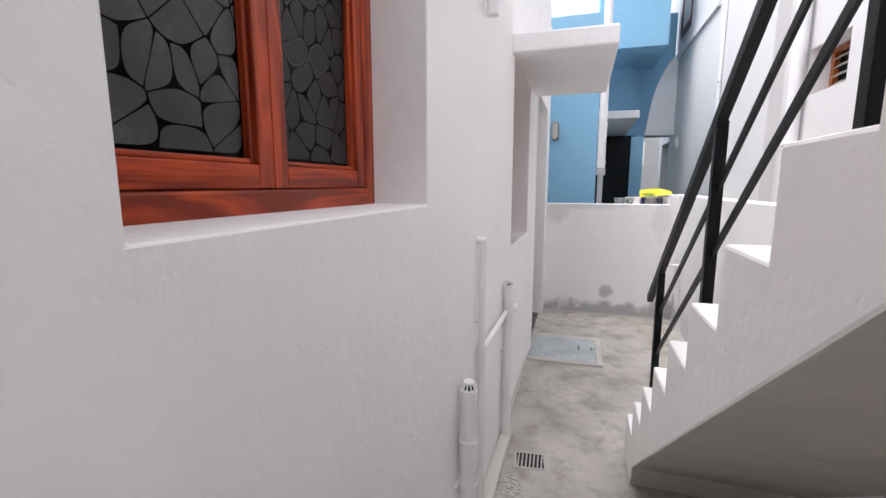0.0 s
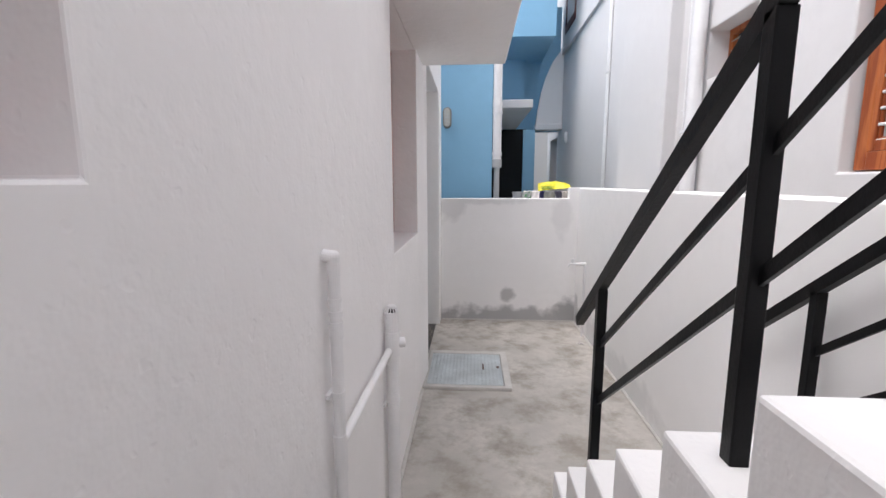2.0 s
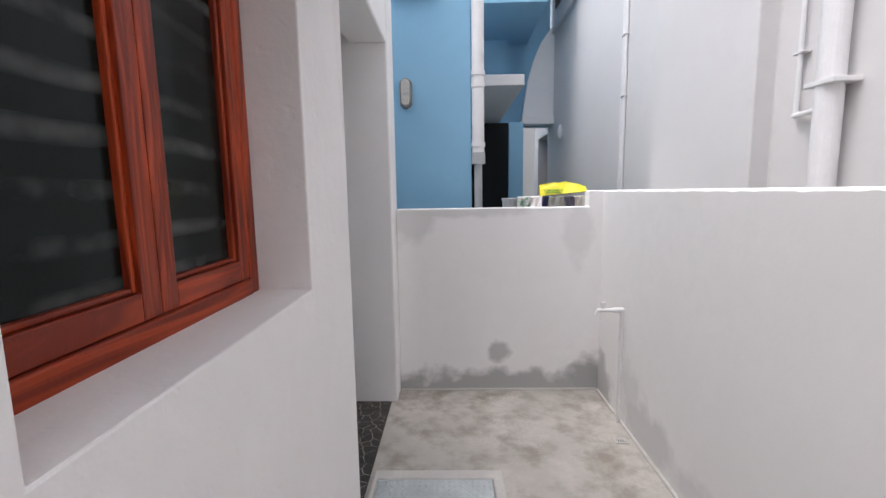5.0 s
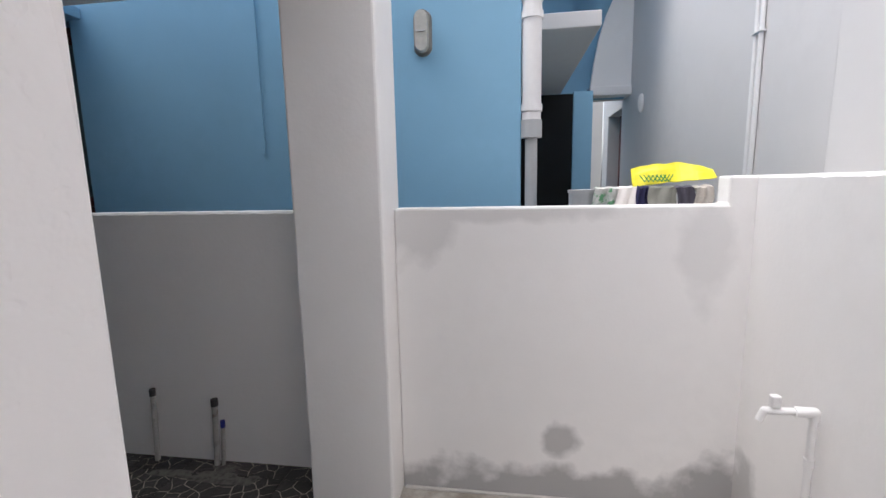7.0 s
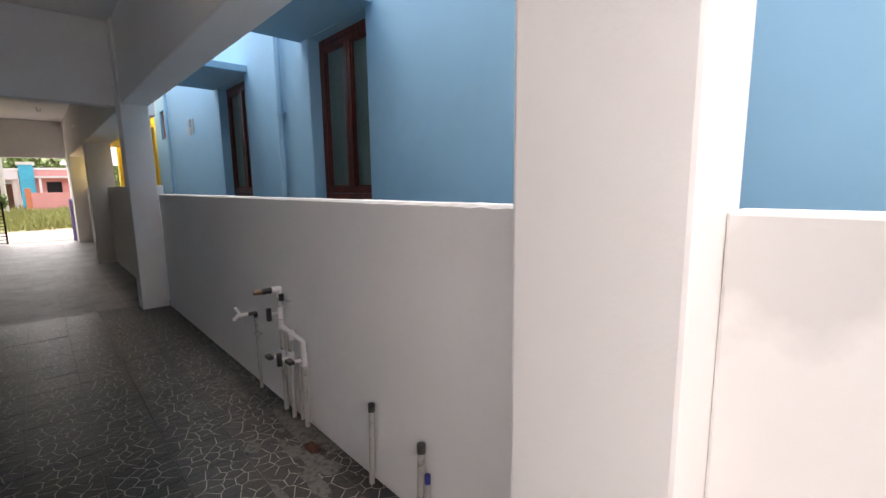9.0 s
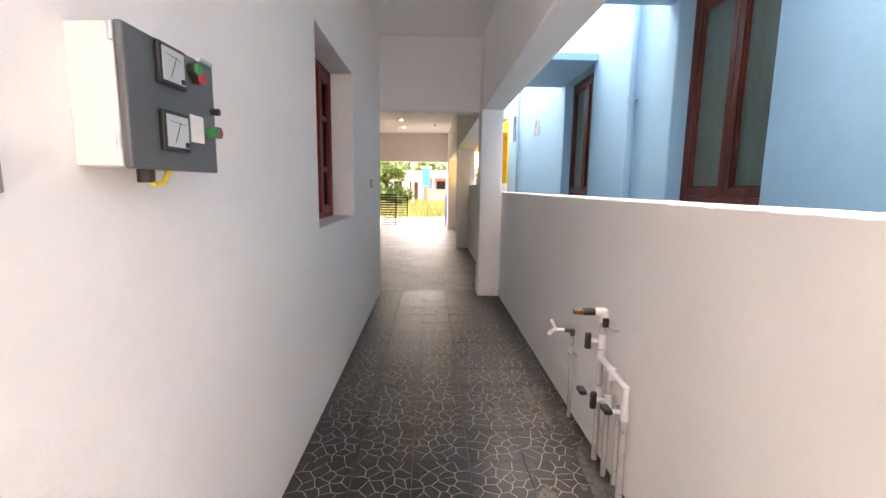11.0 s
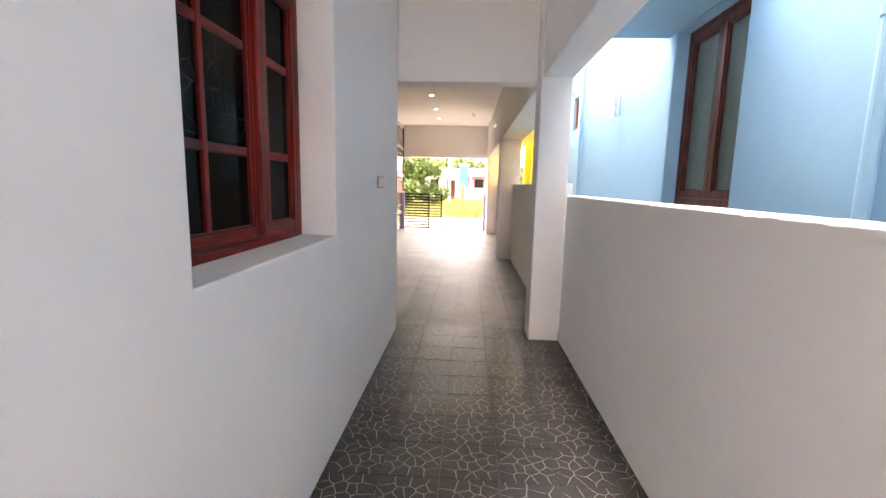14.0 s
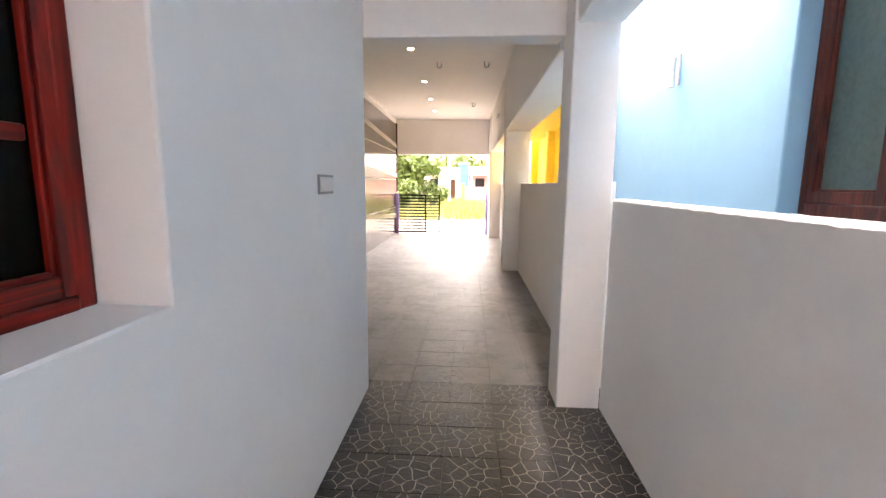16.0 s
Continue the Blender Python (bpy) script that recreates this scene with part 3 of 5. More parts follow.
# rooms behind the windows: near-black sheets added to stand for unlit interiors
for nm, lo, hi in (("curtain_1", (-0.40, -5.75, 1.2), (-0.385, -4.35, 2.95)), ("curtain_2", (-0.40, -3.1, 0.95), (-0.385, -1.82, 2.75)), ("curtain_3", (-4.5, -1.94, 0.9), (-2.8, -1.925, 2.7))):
    structure(nm, box(lo, hi), DARK, "near-black sheet added behind the window to stand for an unlit room", "curtain", 0)
structure("house_roof", box((-6.31, -9.0, 3.42), (-0.24, -1.79, 3.6)), WHITE, "flat concrete house roof", "roof", 0)
structure("wall_house_south", box((-6.31, -9.2, -0.06), (-0.24, -9.0, 3.6)), WHITE, "plain rear house wall", "wall", 0)
structure("floor_house", box((-6.07, -9.0, -0.06), (-0.24, -1.79, 0.02)), DARK, "room floor in near-black that stands for missing light", "floor", 0)


# ---- stairs in the alley ----
STEP_Y, STEP_Z, RUN, RISE = -3.115, 0.272, 0.2605, 0.2095


def staircase():
    s = thing("staircase", "white plastered concrete outdoor stairs", "stairs", (0.777, STEP_Y, 0), kind="structure")
    n = 14
    pts = [(0.0, 0.0), (0.0, STEP_Z)]
    for k in range(1, n):
        pts += [(-RUN * k, STEP_Z + RISE * (k - 1)), (-RUN * k, STEP_Z + RISE * k)]
    end_y = -RUN * n - 0.9
    top = STEP_Z + RISE * (n - 1)
    pts += [(end_y, top), (end_y, 2.728), (-RUN * n - 0.05, 2.728)]
    pts += [(-0.36, 0.145), (-0.30, 0.0)]
    bm = bmesh.new()
    w = 1.575 - 0.777
    left = [bm.verts.new((0, y, z)) for y, z in pts]
    right = [bm.verts.new((w, y, z)) for y, z in pts]
    bm.faces.new(left)
    bm.faces.new(right[::-1])
    for i in range(len(pts)):
        j = (i + 1) % len(pts)
        bm.faces.new((left[i], left[j], right[j], right[i]))
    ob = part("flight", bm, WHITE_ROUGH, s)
    ob.data.materials.append(SOFFIT_SHADE)
    # downward faces take the darker grey that carries the painted shade
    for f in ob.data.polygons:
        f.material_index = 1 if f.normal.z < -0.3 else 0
    soften(ob, 0.009, 2)
    return s


staircase()


def stair_railing(name, x, shift, lift, label):
    r = thing(name, label, "railing", (x, shift, lift), group="stair railings")
    slope = 0.78

    def line(y, z):
        return z - slope * (y + 3.44)

    y_end, y_top = -3.16, -6.6
    for y in (-3.45, -4.272, -5.04, -5.82):
        k = math.floor((STEP_Y - y - shift) / RUN)
        part("post", box((-0.02, y - 0.017, STEP_Z + RISE * k - 0.012 - lift), (0.014, y + 0.017, line(y, 1.215)), 0.003), BLACK, r)
    part("top_rail", bar((-0.005, y_end, line(y_end, 1.229)), (-0.005, y_top, line(y_top, 1.229)), 0.030, 0.040), BLACK, r)
    for z, climb in ((1.004, 0.772), (0.782, 0.786)):
        part("mid_rail", bar((0, -3.43, z - 0.01 * climb), (0, y_top, z - climb * (y_top + 3.44)), 0.009, 0.025), BLACK, r)
    return r


stair_railing("stair_railing", 0.862, 0.015, 0.0, "black-enamelled square-tube stair railing with three rails")
stair_railing("stair_railing", 1.515, -0.10, 0.03, "black square-tube stair railing beside the compound wall")


# ---- pipes on the house wall ----
def cowl(parent, x, y, z, r):
    """A slotted vent cowl: dome over a ring of slots."""
    part("cowl_neck", rod((x, y, z - 0.05), (x, y, z), r * 1.12), PVC, parent)
    inner = part("cowl_core", rod((x, y, z), (x, y, z + r * 0.85), r * 0.6, r2=r * 0.4), BLACK_PLASTIC, parent, "dark slots of a vent cowl")
    bm = bmesh.new()
    for k in range(12):
        a = 2 * math.pi * k / 12
        ca, sa = math.cos(a), math.sin(a)
        bar((x + ca * r * 1.02, y + sa * r * 1.02, z), (x + ca * r * 0.55, y + sa * r * 0.55, z + r * 0.95), r * 0.13, r * 0.2, bm)
    part("cowl_ribs", bm, PVC, parent)
    bm = bmesh.new()
    bmesh.ops.create_uvsphere(bm, u_segments=20, v_segments=8, radius=r * 0.66, matrix=Matrix.Translation((x, y, z + r * 0.82)) @ Matrix.Diagonal((1, 1, 0.5, 1)))
    part("cowl_cap", bm, PVC, parent)


def clip(parent, x, y, z, r):
    part("pipe_clip", rod((x, y, z - 0.008), (x, y, z + 0.008), r * 1.16), PVC, parent)
    part("clip_tail", box((0.0, y - r * 1.7, z - 0.007), (0.012, y + r * 1.7, z + 0.007), 0.002), PVC, parent)


def vent_stack():
    t = thing("vent_pipe", "thick white plastic vent pipe with a slotted cowl against the wall", "pipe")
    y, x, r = -4.22, 0.046, 0.036
    part("pipe", rod((x, y, 0.0), (x, y, 0.82), r, sides=24), PVC, t)
    for z0, z1 in ((0.5, 0.62), (0.18, 0.26)):
        part("socket", rod((x, y, z0), (x, y, z1), r * 1.12, sides=24), PVC, t)
    clip(t, x, y, 0.42, r)
    cowl(t, x, y, 0.84, r)


def waste_stack():
    t = thing("waste_pipe", "white plastic waste pipe with a bend into the wall", "pipe")
    y, x, r = -3.90, 0.028, 0.0165
    part("pipe", rod((x, y, 0.0), (x, y, 1.40), r, sides=20), PVC, t)
    part("bend", pipe_run([(x, y, 1.36), (x, y, 1.41), (0.0, y, 1.415)], r * 1.08), PVC, t)
    for z0, z1 in ((1.19, 1.235), (1.25, 1.265), (0.80, 0.91), (1.29, 1.3)):
        part("socket", rod((x, y, z0), (x, y, z1), r * 1.16, sides=20), PVC, t)
    clip(t, x, y, 1.03, r)
    clip(t, x, y, 0.32, r)
    part("branch", rod((x, y + 0.02, 0.875), (x, -3.19, 0.87), r * 0.9, sides=20), PVC, t, "slightly sloping white branch pipe")


def vent_stack_small():
    t = thing("vent_pipe", "slim white plastic vent pipe with a cleaning eye and cowl", "pipe")
    y, x, r = -3.165, 0.038, 0.029
    part("pipe", rod((x, y, 0.0), (x, y, 1.03), r, sides=20), PVC, t)
    part("tee", rod((x, y, 0.84), (x, y, 0.95), r * 1.15, sides=20), PVC, t)
    part("cleaning_eye", rod((x + 0.02, y + 0.01, 0.895), (x + 0.052, y + 0.022, 0.895), r * 0.8, sides=20), PVC, t)
    clip(t, x, y, 0.62, r)
    cowl(t, x, y, 1.04, r)


vent_stack()
waste_stack()
vent_stack_small()


def wall_lamp():
    t = thing("wall_lamp", "slim white outdoor lamp on the house wall", "lamp")
    bm = rod((0.045, -3.85, 2.40), (0.045, -3.85, 2.66), 0.028)
    part("lamp_body", bm, PVC, t)
    part("lamp_mount", box((0.0, -3.87, 2.48), (0.03, -3.83, 2.58), 0.004), PVC, t)


wall_lamp()
ch = structure("sunshade", box((-0.02, -2.98, 2.485), (0.625, -1.53, 2.60)), WHITE_ROUGH, "white plastered concrete sunshade over a window", "sunshade", 0.012)


# ---- alley floor fittings ----
CHEQUER = material("worn_zinc_plate", (0.56, 0.60, 0.61), 0.42, metal=0.45, vary=0.22, scale=5, bump=0.1, bump_scale=30)


def manhole():
    t = thing("manhole_cover", "galvanised chequer-plate manhole cover in a pale cement frame", "manhole")
    out = solid([(0.004, -1.80, -0.01, 0.71, -1.05, 0.03)], [(0.03, -1.755, 0.01, 0.65, -1.125, 0.05)])
    soften(part("kerb", out, CONCRETE_PALE, t), 0.012)
    part("plate", box((0.035, -1.75, 0.0), (0.645, -1.13, 0.027)), CHEQUER, t)
    bm = bmesh.new()
    for i in range(20):
        for j in range(20):
            x, y = 0.052 + i * 0.0305, -1.73 + j * 0.0305
            m = Matrix.Translation((x, y, 0.027)) @ Matrix.Rotation(radians(45 if (i + j) % 2 else -45), 4, "Z") @ Matrix.Diagonal((0.013, 0.006, 0.005, 1))
            bmesh.ops.create_icosphere(bm, subdivisions=1, radius=1.0, matrix=m)
    tagged(part("chequer_studs", bm, CHEQUER, t), kind="stuff")
    part("handle", bar((0.49, -1.47, 0.031), (0.49, -1.36, 0.031), 0.012, 0.006), RUST, t)
    part("latch", box((0.605, -1.43, 0.027), (0.625, -1.40, 0.033)), RUST, t)


manhole()


def grate(name, x0, y0, x1, y1, n, rz, label, frame_mat):
    t = thing(name, label, "drain grate", ((x0 + x1) / 2, (y0 + y1) / 2, 0), rz)
    w, d = (x1 - x0) / 2, (y1 - y0) / 2
    part("grate_frame", solid([(-w, -d, -0.02, w, d, 0.006)], [(-w + 0.012, -d + 0.012, -0.03, w - 0.012, d - 0.012, 0.02)]), frame_mat, t)
    part("well", box((-w + 0.01, -d + 0.01, -0.02), (w - 0.01, d - 0.01, 0.0012)), DARK, t)
    for k in range(n):
        x = -w + 0.012 + (2 * w - 0.024) * (k + 0.5) / n
        part("slat", bar((x - 0.006, -d + 0.012, 0.004), (x + 0.006, d - 0.012, 0.004), 0.009, 0.005), frame_mat, t)


grate("drain_grate", 0.13, -3.45, 0.315, -3.285, 7, 8, "rusty slotted floor drain with pale bars set in the cement", PVC_DIRTY)
grate("drain_grate", 1.44, -0.76, 1.52, -0.70, 4, 0, "small dark slotted floor drain", CONCRETE_PALE)


def wall_tap():
    t = thing("wall_tap", "white plastic tap on a riser pipe against the compound wall", "tap")
    x, y = 1.545, -0.50
    part("riser", rod((x, y, 0), (x, y, 0.765), 0.012), PVC, t)
    part("elbow", pipe_run([(x, y, 0.75), (x, y, 0.775), (x - 0.06, y, 0.775)], 0.017), PVC, t)
    part("spout", pipe_run([(x - 0.05, y, 0.775), (x - 0.15, y, 0.775), (x - 0.165, y, 0.74)], 0.012), PVC, t)
    part("tap_handle", box((x - 0.135, y - 0.012, 0.787), (x - 0.105, y + 0.012, 0.83), 0.005), PVC, t)
    part("socket", rod((x, y, 0.58), (x, y, 0.61), 0.015), PVC, t)


wall_tap()
for nm, lo, hi in (("trim_north", (0.035, -0.018, 0.0), (1.56, 0.0, 0.012)), ("trim_east", (1.555, -3.1, 0.0), (1.575, -0.018, 0.012)), ("trim_house", (0.0, -8.9, 0.0), (0.022, -1.82, 0.02))):
    structure(nm, box(lo, hi, 0.004), CONCRETE_PALE, "whitewashed fillet along the wall foot", "trim", 0)


def gravel():
    """Loose stones left in an unfinished patch by the drain."""
    rng = random.Random(3)
    bm = bmesh.new()
    for _ in range(160):
        a, r = rng.uniform(0, 6.28), math.sqrt(rng.random())
        s = rng.uniform(0.004, 0.011)
        bmesh.ops.create_icosphere(bm, subdivisions=1, radius=s, matrix=Matrix.Translation((0.13 + 0.09 * r * math.cos(a), -3.66 + 0.13 * r * math.sin(a), s * 0.5)) @ Matrix.Diagonal((1, 0.8, 0.6, 1)))
    tagged(part("gravel_patch", bm, CONCRETE_PALE), "loose pale gravel on the cement floor", "gravel", kind="stuff")


gravel()
structure("mortar_kerb", box((0.0, -4.6, 0.0), (0.075, -3.1, 0.035), 0.015), CONCRETE_PALE, "rough whitewashed mortar kerb round the pipe feet", "kerb", 0)


# ---- passage: plumbing on the compound wall ----
def ball_valve(parent, x, y, z, horizontal=False):
    body = part("valve_body", rod((x, y, z - 0.04), (x, y, z + 0.04), 0.0205), PVC, parent, "white plastic valve body")
    part("valve_stem", rod((x, y, z), (x - 0.01, y - 0.06, z), 0.011), PVC, body)
    if horizontal:
        part("valve_handle", box((x - 0.06, y - 0.095, z - 0.012), (x + 0.01, y - 0.058, z + 0.014), 0.006), BLACK_PLASTIC, body, "black valve handle")
    else:
        part("valve_handle", box((x - 0.022, y - 0.085, z - 0.045), (x + 0.006, y - 0.056, z + 0.045), 0.006), BLACK_PLASTIC, body, "black valve handle")


RUSTY_BRASS = material("tarnished_brass", (0.18, 0.11, 0.075), 0.5, metal=0.4, vary=0.4, scale=60, stain=(0.10, 0.05, 0.03), stain_scale=70, stain_at=(0.5, 0.6))


def manifold():
    t = thing("pipe_manifold", "soiled white plastic water pipes with black-handled valves at the wall foot", "pipes")
    t.scale.z = 0.955
    y = 0.045
    part("riser", rod((-2.455, y, 0.0), (-2.455, y, 0.88), 0.015), PVC_DIRTY, t)
    part("riser", rod((-2.31, y - 0.01, 0.0), (-2.31, y - 0.01, 0.60), 0.0135), PVC_DIRTY, t)
    part("riser", rod((-2.145, y, 0.0), (-2.145, y, 0.58), 0.015), PVC_DIRTY, t)
    part("riser", rod((-2.24, y + 0.015, 0.0), (-2.24, y + 0.015, 0.45), 0.013), PVC_DIRTY, t)
    part("elbow", pipe_run([(-2.455, y, 0.82), (-2.455, y, 0.875), (-2.46, y - 0.045, 0.875)], 0.023), PVC, t)
    part("coupling", rod((-2.459, y - 0.04, 0.875), (-2.462, y - 0.105, 0.875), 0.021), BLACK_PLASTIC, t, "dark grey threaded coupling")
    part("nipple", rod((-2.462, y - 0.10, 0.875), (-2.464, y - 0.155, 0.873), 0.014), RUSTY_BRASS, t, "rusty brass nipple")
    part("nut", rod((-2.462, y - 0.115, 0.875), (-2.463, y - 0.13, 0.874), 0.019, sides=6), BRASS, t)
    part("branch", pipe_run([(-2.455, y, 0.615), (-2.145, y, 0.59), (-2.145, y, 0.50)], 0.0165), PVC, t)
    for x0, z0 in ((-2.455, 0.60), (-2.31, 0.56)):
        part("socket", rod((x0, y, z0), (x0, y, z0 + 0.06), 0.021), PVC, t)
    ball_valve(t, -2.455, y, 0.71)
    ball_valve(t, -2.455, y - 0.005, 0.41, True)
    ball_valve(t, -2.31, y - 0.01, 0.44)
    ball_valve(t, -2.145, y, 0.47, True)
    part("clamp", box((-2.41, 0.06, 0.80), (-2.34, 0.085, 0.81), 0.003), STEEL, t, "small steel wall clamp")
    part("clamp_lever", box((-2.43, 0.03, 0.80), (-2.41, 0.06, 0.85), 0.004), BLACK_PLASTIC, t)


def garden_tap():
    t = thing("garden_tap", "white plastic tap on a thin soiled riser pipe", "tap")
    t.scale.z = 0.93
    x, y = -2.925, 0.05
    part("riser", rod((x + 0.01, y, 0), (x, y, 0.62), 0.012), PVC_DIRTY, t)
    part("elbow", pipe_run([(x, y, 0.585), (x, y, 0.62), (x - 0.008, y - 0.05, 0.62)], 0.015), BLACK_PLASTIC, t, "black elbow joint")
    part("spout", pipe_run([(x - 0.008, y - 0.045, 0.62), (x - 0.012, y - 0.125, 0.62), (x - 0.014, y - 0.15, 0.59)], 0.013), PVC, t)
    part("tap_handle", bar((x - 0.012, y - 0.105, 0.625), (x - 0.014, y - 0.135, 0.69), 0.024, 0.018), PVC, t)
    part("pipe_clip", box((x - 0.025, y - 0.018, 0.445), (x + 0.03, y + 0.03, 0.457), 0.003), STEEL, t)


def capped_pipe(x, h, r, cap_mat, cap_label, label, y=0.05):
    t = thing("pipe_stub", label, "pipe")
    part("pipe", rod((x - 0.02, y, 0), (x, y, h), r), PVC_DIRTY, t)
    part("cap", rod((x, y, h - 0.005), (x, y, h + 0.034), r * 1.2, sides=10), cap_mat, t, cap_label)


DARK_CAP = material("grimy_end_cap", (0.06, 0.058, 0.055), 0.45, vary=0.4, scale=40)
manifold()
garden_tap()
capped_pipe(-1.425, 0.40, 0.014, DARK_CAP, "dark grey threaded end cap", "soiled white plastic pipe stub with a grey cap")
capped_pipe(-1.048, 0.36, 0.016, DARK_CAP, "dark grey threaded end cap", "thick soiled white pipe stub with a grey cap")
capped_pipe(-1.01, 0.235, 0.011, material("blue_plastic", (0.02, 0.03, 0.22), 0.4), "dark blue end cap", "short white pipe stub with a blue cap")

def broken_brick():
    """A crumbled lump of brick, chipped all over."""
    bm = box((-1.965, -0.065, 0.0), (-1.87, -0.012, 0.038))
    bmesh.ops.subdivide_edges(bm, edges=bm.edges[:], cuts=5, use_grid_fill=True)
    for v in bm.verts:
        w = noise.noise_vector((v.co.x * 45, v.co.y * 45, v.co.z * 45)) * 0.016
        v.co = Vector((v.co.x + w.x, v.co.y + w.y, max(0.0, v.co.z * (0.75 + 6 * w.z) + w.z)))
    tagged(part("brick_piece", bm, material("broken_brick", (0.10, 0.038, 0.022), 0.9, vary=0.5, scale=24, bump=0.6, stain=(0.03, 0.022, 0.018), stain_scale=30, stain_at=(0.5, 0.6))),
           "broken red-brown brick crumbled on the tiled floor", "brick")


broken_brick()


SMEAR = material("dried_cement", (0.20, 0.19, 0.175), 0.8, vary=0.35, scale=30, bump=0.3, bump_scale=90, stain=(0.07, 0.066, 0.06), stain_scale=30, stain_at=(0.42, 0.62))


def rubble_patch():
    """Rough mortar left round the pipe feet."""
    bm = bmesh.new()
    ring = []
    for k in range(28):
        a = 2 * math.pi * k / 28
        r = 1 + 0.25 * noise.noise((math.cos(a) * 1.7, math.sin(a) * 1.7, 3.0))
        ring.append(bm.verts.new((-2.22 + 0.42 * r * math.cos(a), min(0.084, 0.05 + 0.10 * r * math.sin(a)), 0.004)))
    mid = bm.verts.new((-2.22, 0.06, 0.02))
    for a, b in zip(ring, ring[1:] + ring[:1]):
        bm.faces.new((a, b, mid))
    rng = random.Random(4)
    for _ in range(40):
        x, y, s = rng.uniform(-2.55, -1.8), rng.uniform(-0.03, 0.07), rng.uniform(0.005, 0.014)
        bmesh.ops.create_icosphere(bm, subdivisions=1, radius=s, matrix=Matrix.Translation((x, y, s * 0.6 + 0.003)))
    # smears of dried cement on the tiles near the wall
    for i in range(26):
        cx, cy = rng.uniform(-3.6, -0.7), rng.triangular(-0.42, 0.06, 0.02)
        rx, ry = rng.uniform(0.03, 0.16), rng.uniform(0.015, 0.05)
        ring = []
        for k in range(22):
            a = 2 * math.pi * k / 22
            r = 1 + 0.45 * noise.noise((math.cos(a) * 2.2 + cx * 9, math.sin(a) * 2.2, cy * 9))
            ring.append(bm.verts.new((cx + rx * r * math.cos(a), min(0.084, cy + ry * r * math.sin(a)), 0.0014 + 0.0002 * i)))
        bm.faces.new(ring)
    return tagged(part("mortar_patch", bm, SMEAR), "crumbled pale mortar round the pipe feet", "rubble", kind="stuff")


rubble_patch()

# ---- passage: house wall fittings ----
SHELL = material("cream_enamel", (0.70, 0.685, 0.665), 0.4, vary=0.04)
PANEL_GREY = material("grey_enamel", (0.10, 0.105, 0.108), 0.4, vary=0.06)
RED = material("red_plastic", (0.45, 0.03, 0.03), 0.35)
GREEN = material("green_plastic", (0.02, 0.25, 0.07), 0.35)
DIAL = material("dial_paper", (0.55, 0.58, 0.60), 0.25, vary=0.05)
PAPER = material("white_label", (0.78, 0.74, 0.72), 0.6)


PLATE_GREY = material("grey_switch_plate", (0.30, 0.29, 0.28), 0.4)


def starter_panel():
    t = thing("pump_starter_panel", "cream metal pump starter panel with two dials, dark grey door", "control panel")
    x0, x1, y, z0, z1 = -1.51, -1.17, -1.44, 1.495, 1.765
    part("body", box((x0, -1.55, z0), (x1, y - 0.02, z1), 0.004), SHELL, t)
    door = part("door", box((x0 - 0.002, y - 0.018, z0 - 0.002), (x1 + 0.002, y, z1 + 0.002), 0.004), PANEL_GREY, t, "dark grey door")
    for xa, xb, za, zb in ((-1.36, -1.26, 1.675, 1.762), (-1.36, -1.26, 1.535, 1.622)):
        d = part("dial", box((xa, y, za), (xb, y + 0.012, zb), 0.003), BLACK_PLASTIC, t, "square dial in a black bezel")
        part("dial_face", box((xa + 0.009, y + 0.0122, za + 0.009), (xb - 0.009, y + 0.0138, zb - 0.009)), DIAL, d)
        part("dial_scale", bar((xa + 0.022, y + 0.0143, zb - 0.026), (xb - 0.022, y + 0.0143, zb - 0.022), 0.0008, 0.001), BLACK_PLASTIC, d)
        part("needle", bar(((xa + xb) / 2 + 0.015, y + 0.0145, za + 0.018), ((xa + xb) / 2 - 0.01, y + 0.0145, zb - 0.022), 0.0009, 0.001), BLACK_PLASTIC, d)
        part("dial_screw", rod((xa + 0.02, y + 0.013, za + 0.017), (xa + 0.02, y + 0.017, za + 0.017), 0.006), BLACK_PLASTIC, d)
    for x, z, m, lb in ((-1.40, 1.735, GREEN, "green push button"), (-1.415, 1.718, RED, "red push button"), (-1.47, 1.597, GREEN, "green push button"), (-1.485, 1.597, RED, "red push button")):
        b = part("button", rod((x, y, z), (x, y + 0.018, z), 0.014), BLACK_PLASTIC if z > 1.69 else m, t, lb)
        part("button_cap", rod((x, y + 0.018, z), (x, y + 0.025, z), 0.0145), m, b)
    part("selector", rod((-1.495, y, 1.652), (-1.495, y + 0.02, 1.652), 0.009), BLACK_PLASTIC, t, "black selector knob")
    part("rating_label", box((-1.445, y, 1.565), (-1.385, y + 0.002, 1.63)), PAPER, t, "blank white label")
    part("lock", box((-1.49, y, 1.762), (-1.43, y + 0.012, 1.772), 0.002), STEEL, t, "small steel latch")
    for z in (1.545, 1.745):
        part("hinge", rod((x1 + 0.004, y - 0.02, z - 0.015), (x1 + 0.004, y - 0.02, z + 0.015), 0.006), STEEL, t)
    part("cable_gland", rod((-1.30, -1.50, z0 - 0.03), (-1.30, -1.50, z0), 0.018), BLACK_PLASTIC, t)
    part("cable_loop", pipe_run([(-1.30, -1.5, z0), (-1.30, -1.485, z0 - 0.035), (-1.34, -1.485, z0 - 0.03), (-1.37, -1.49, z0)], 0.006), YELLOW, t, "loop of yellow cable")


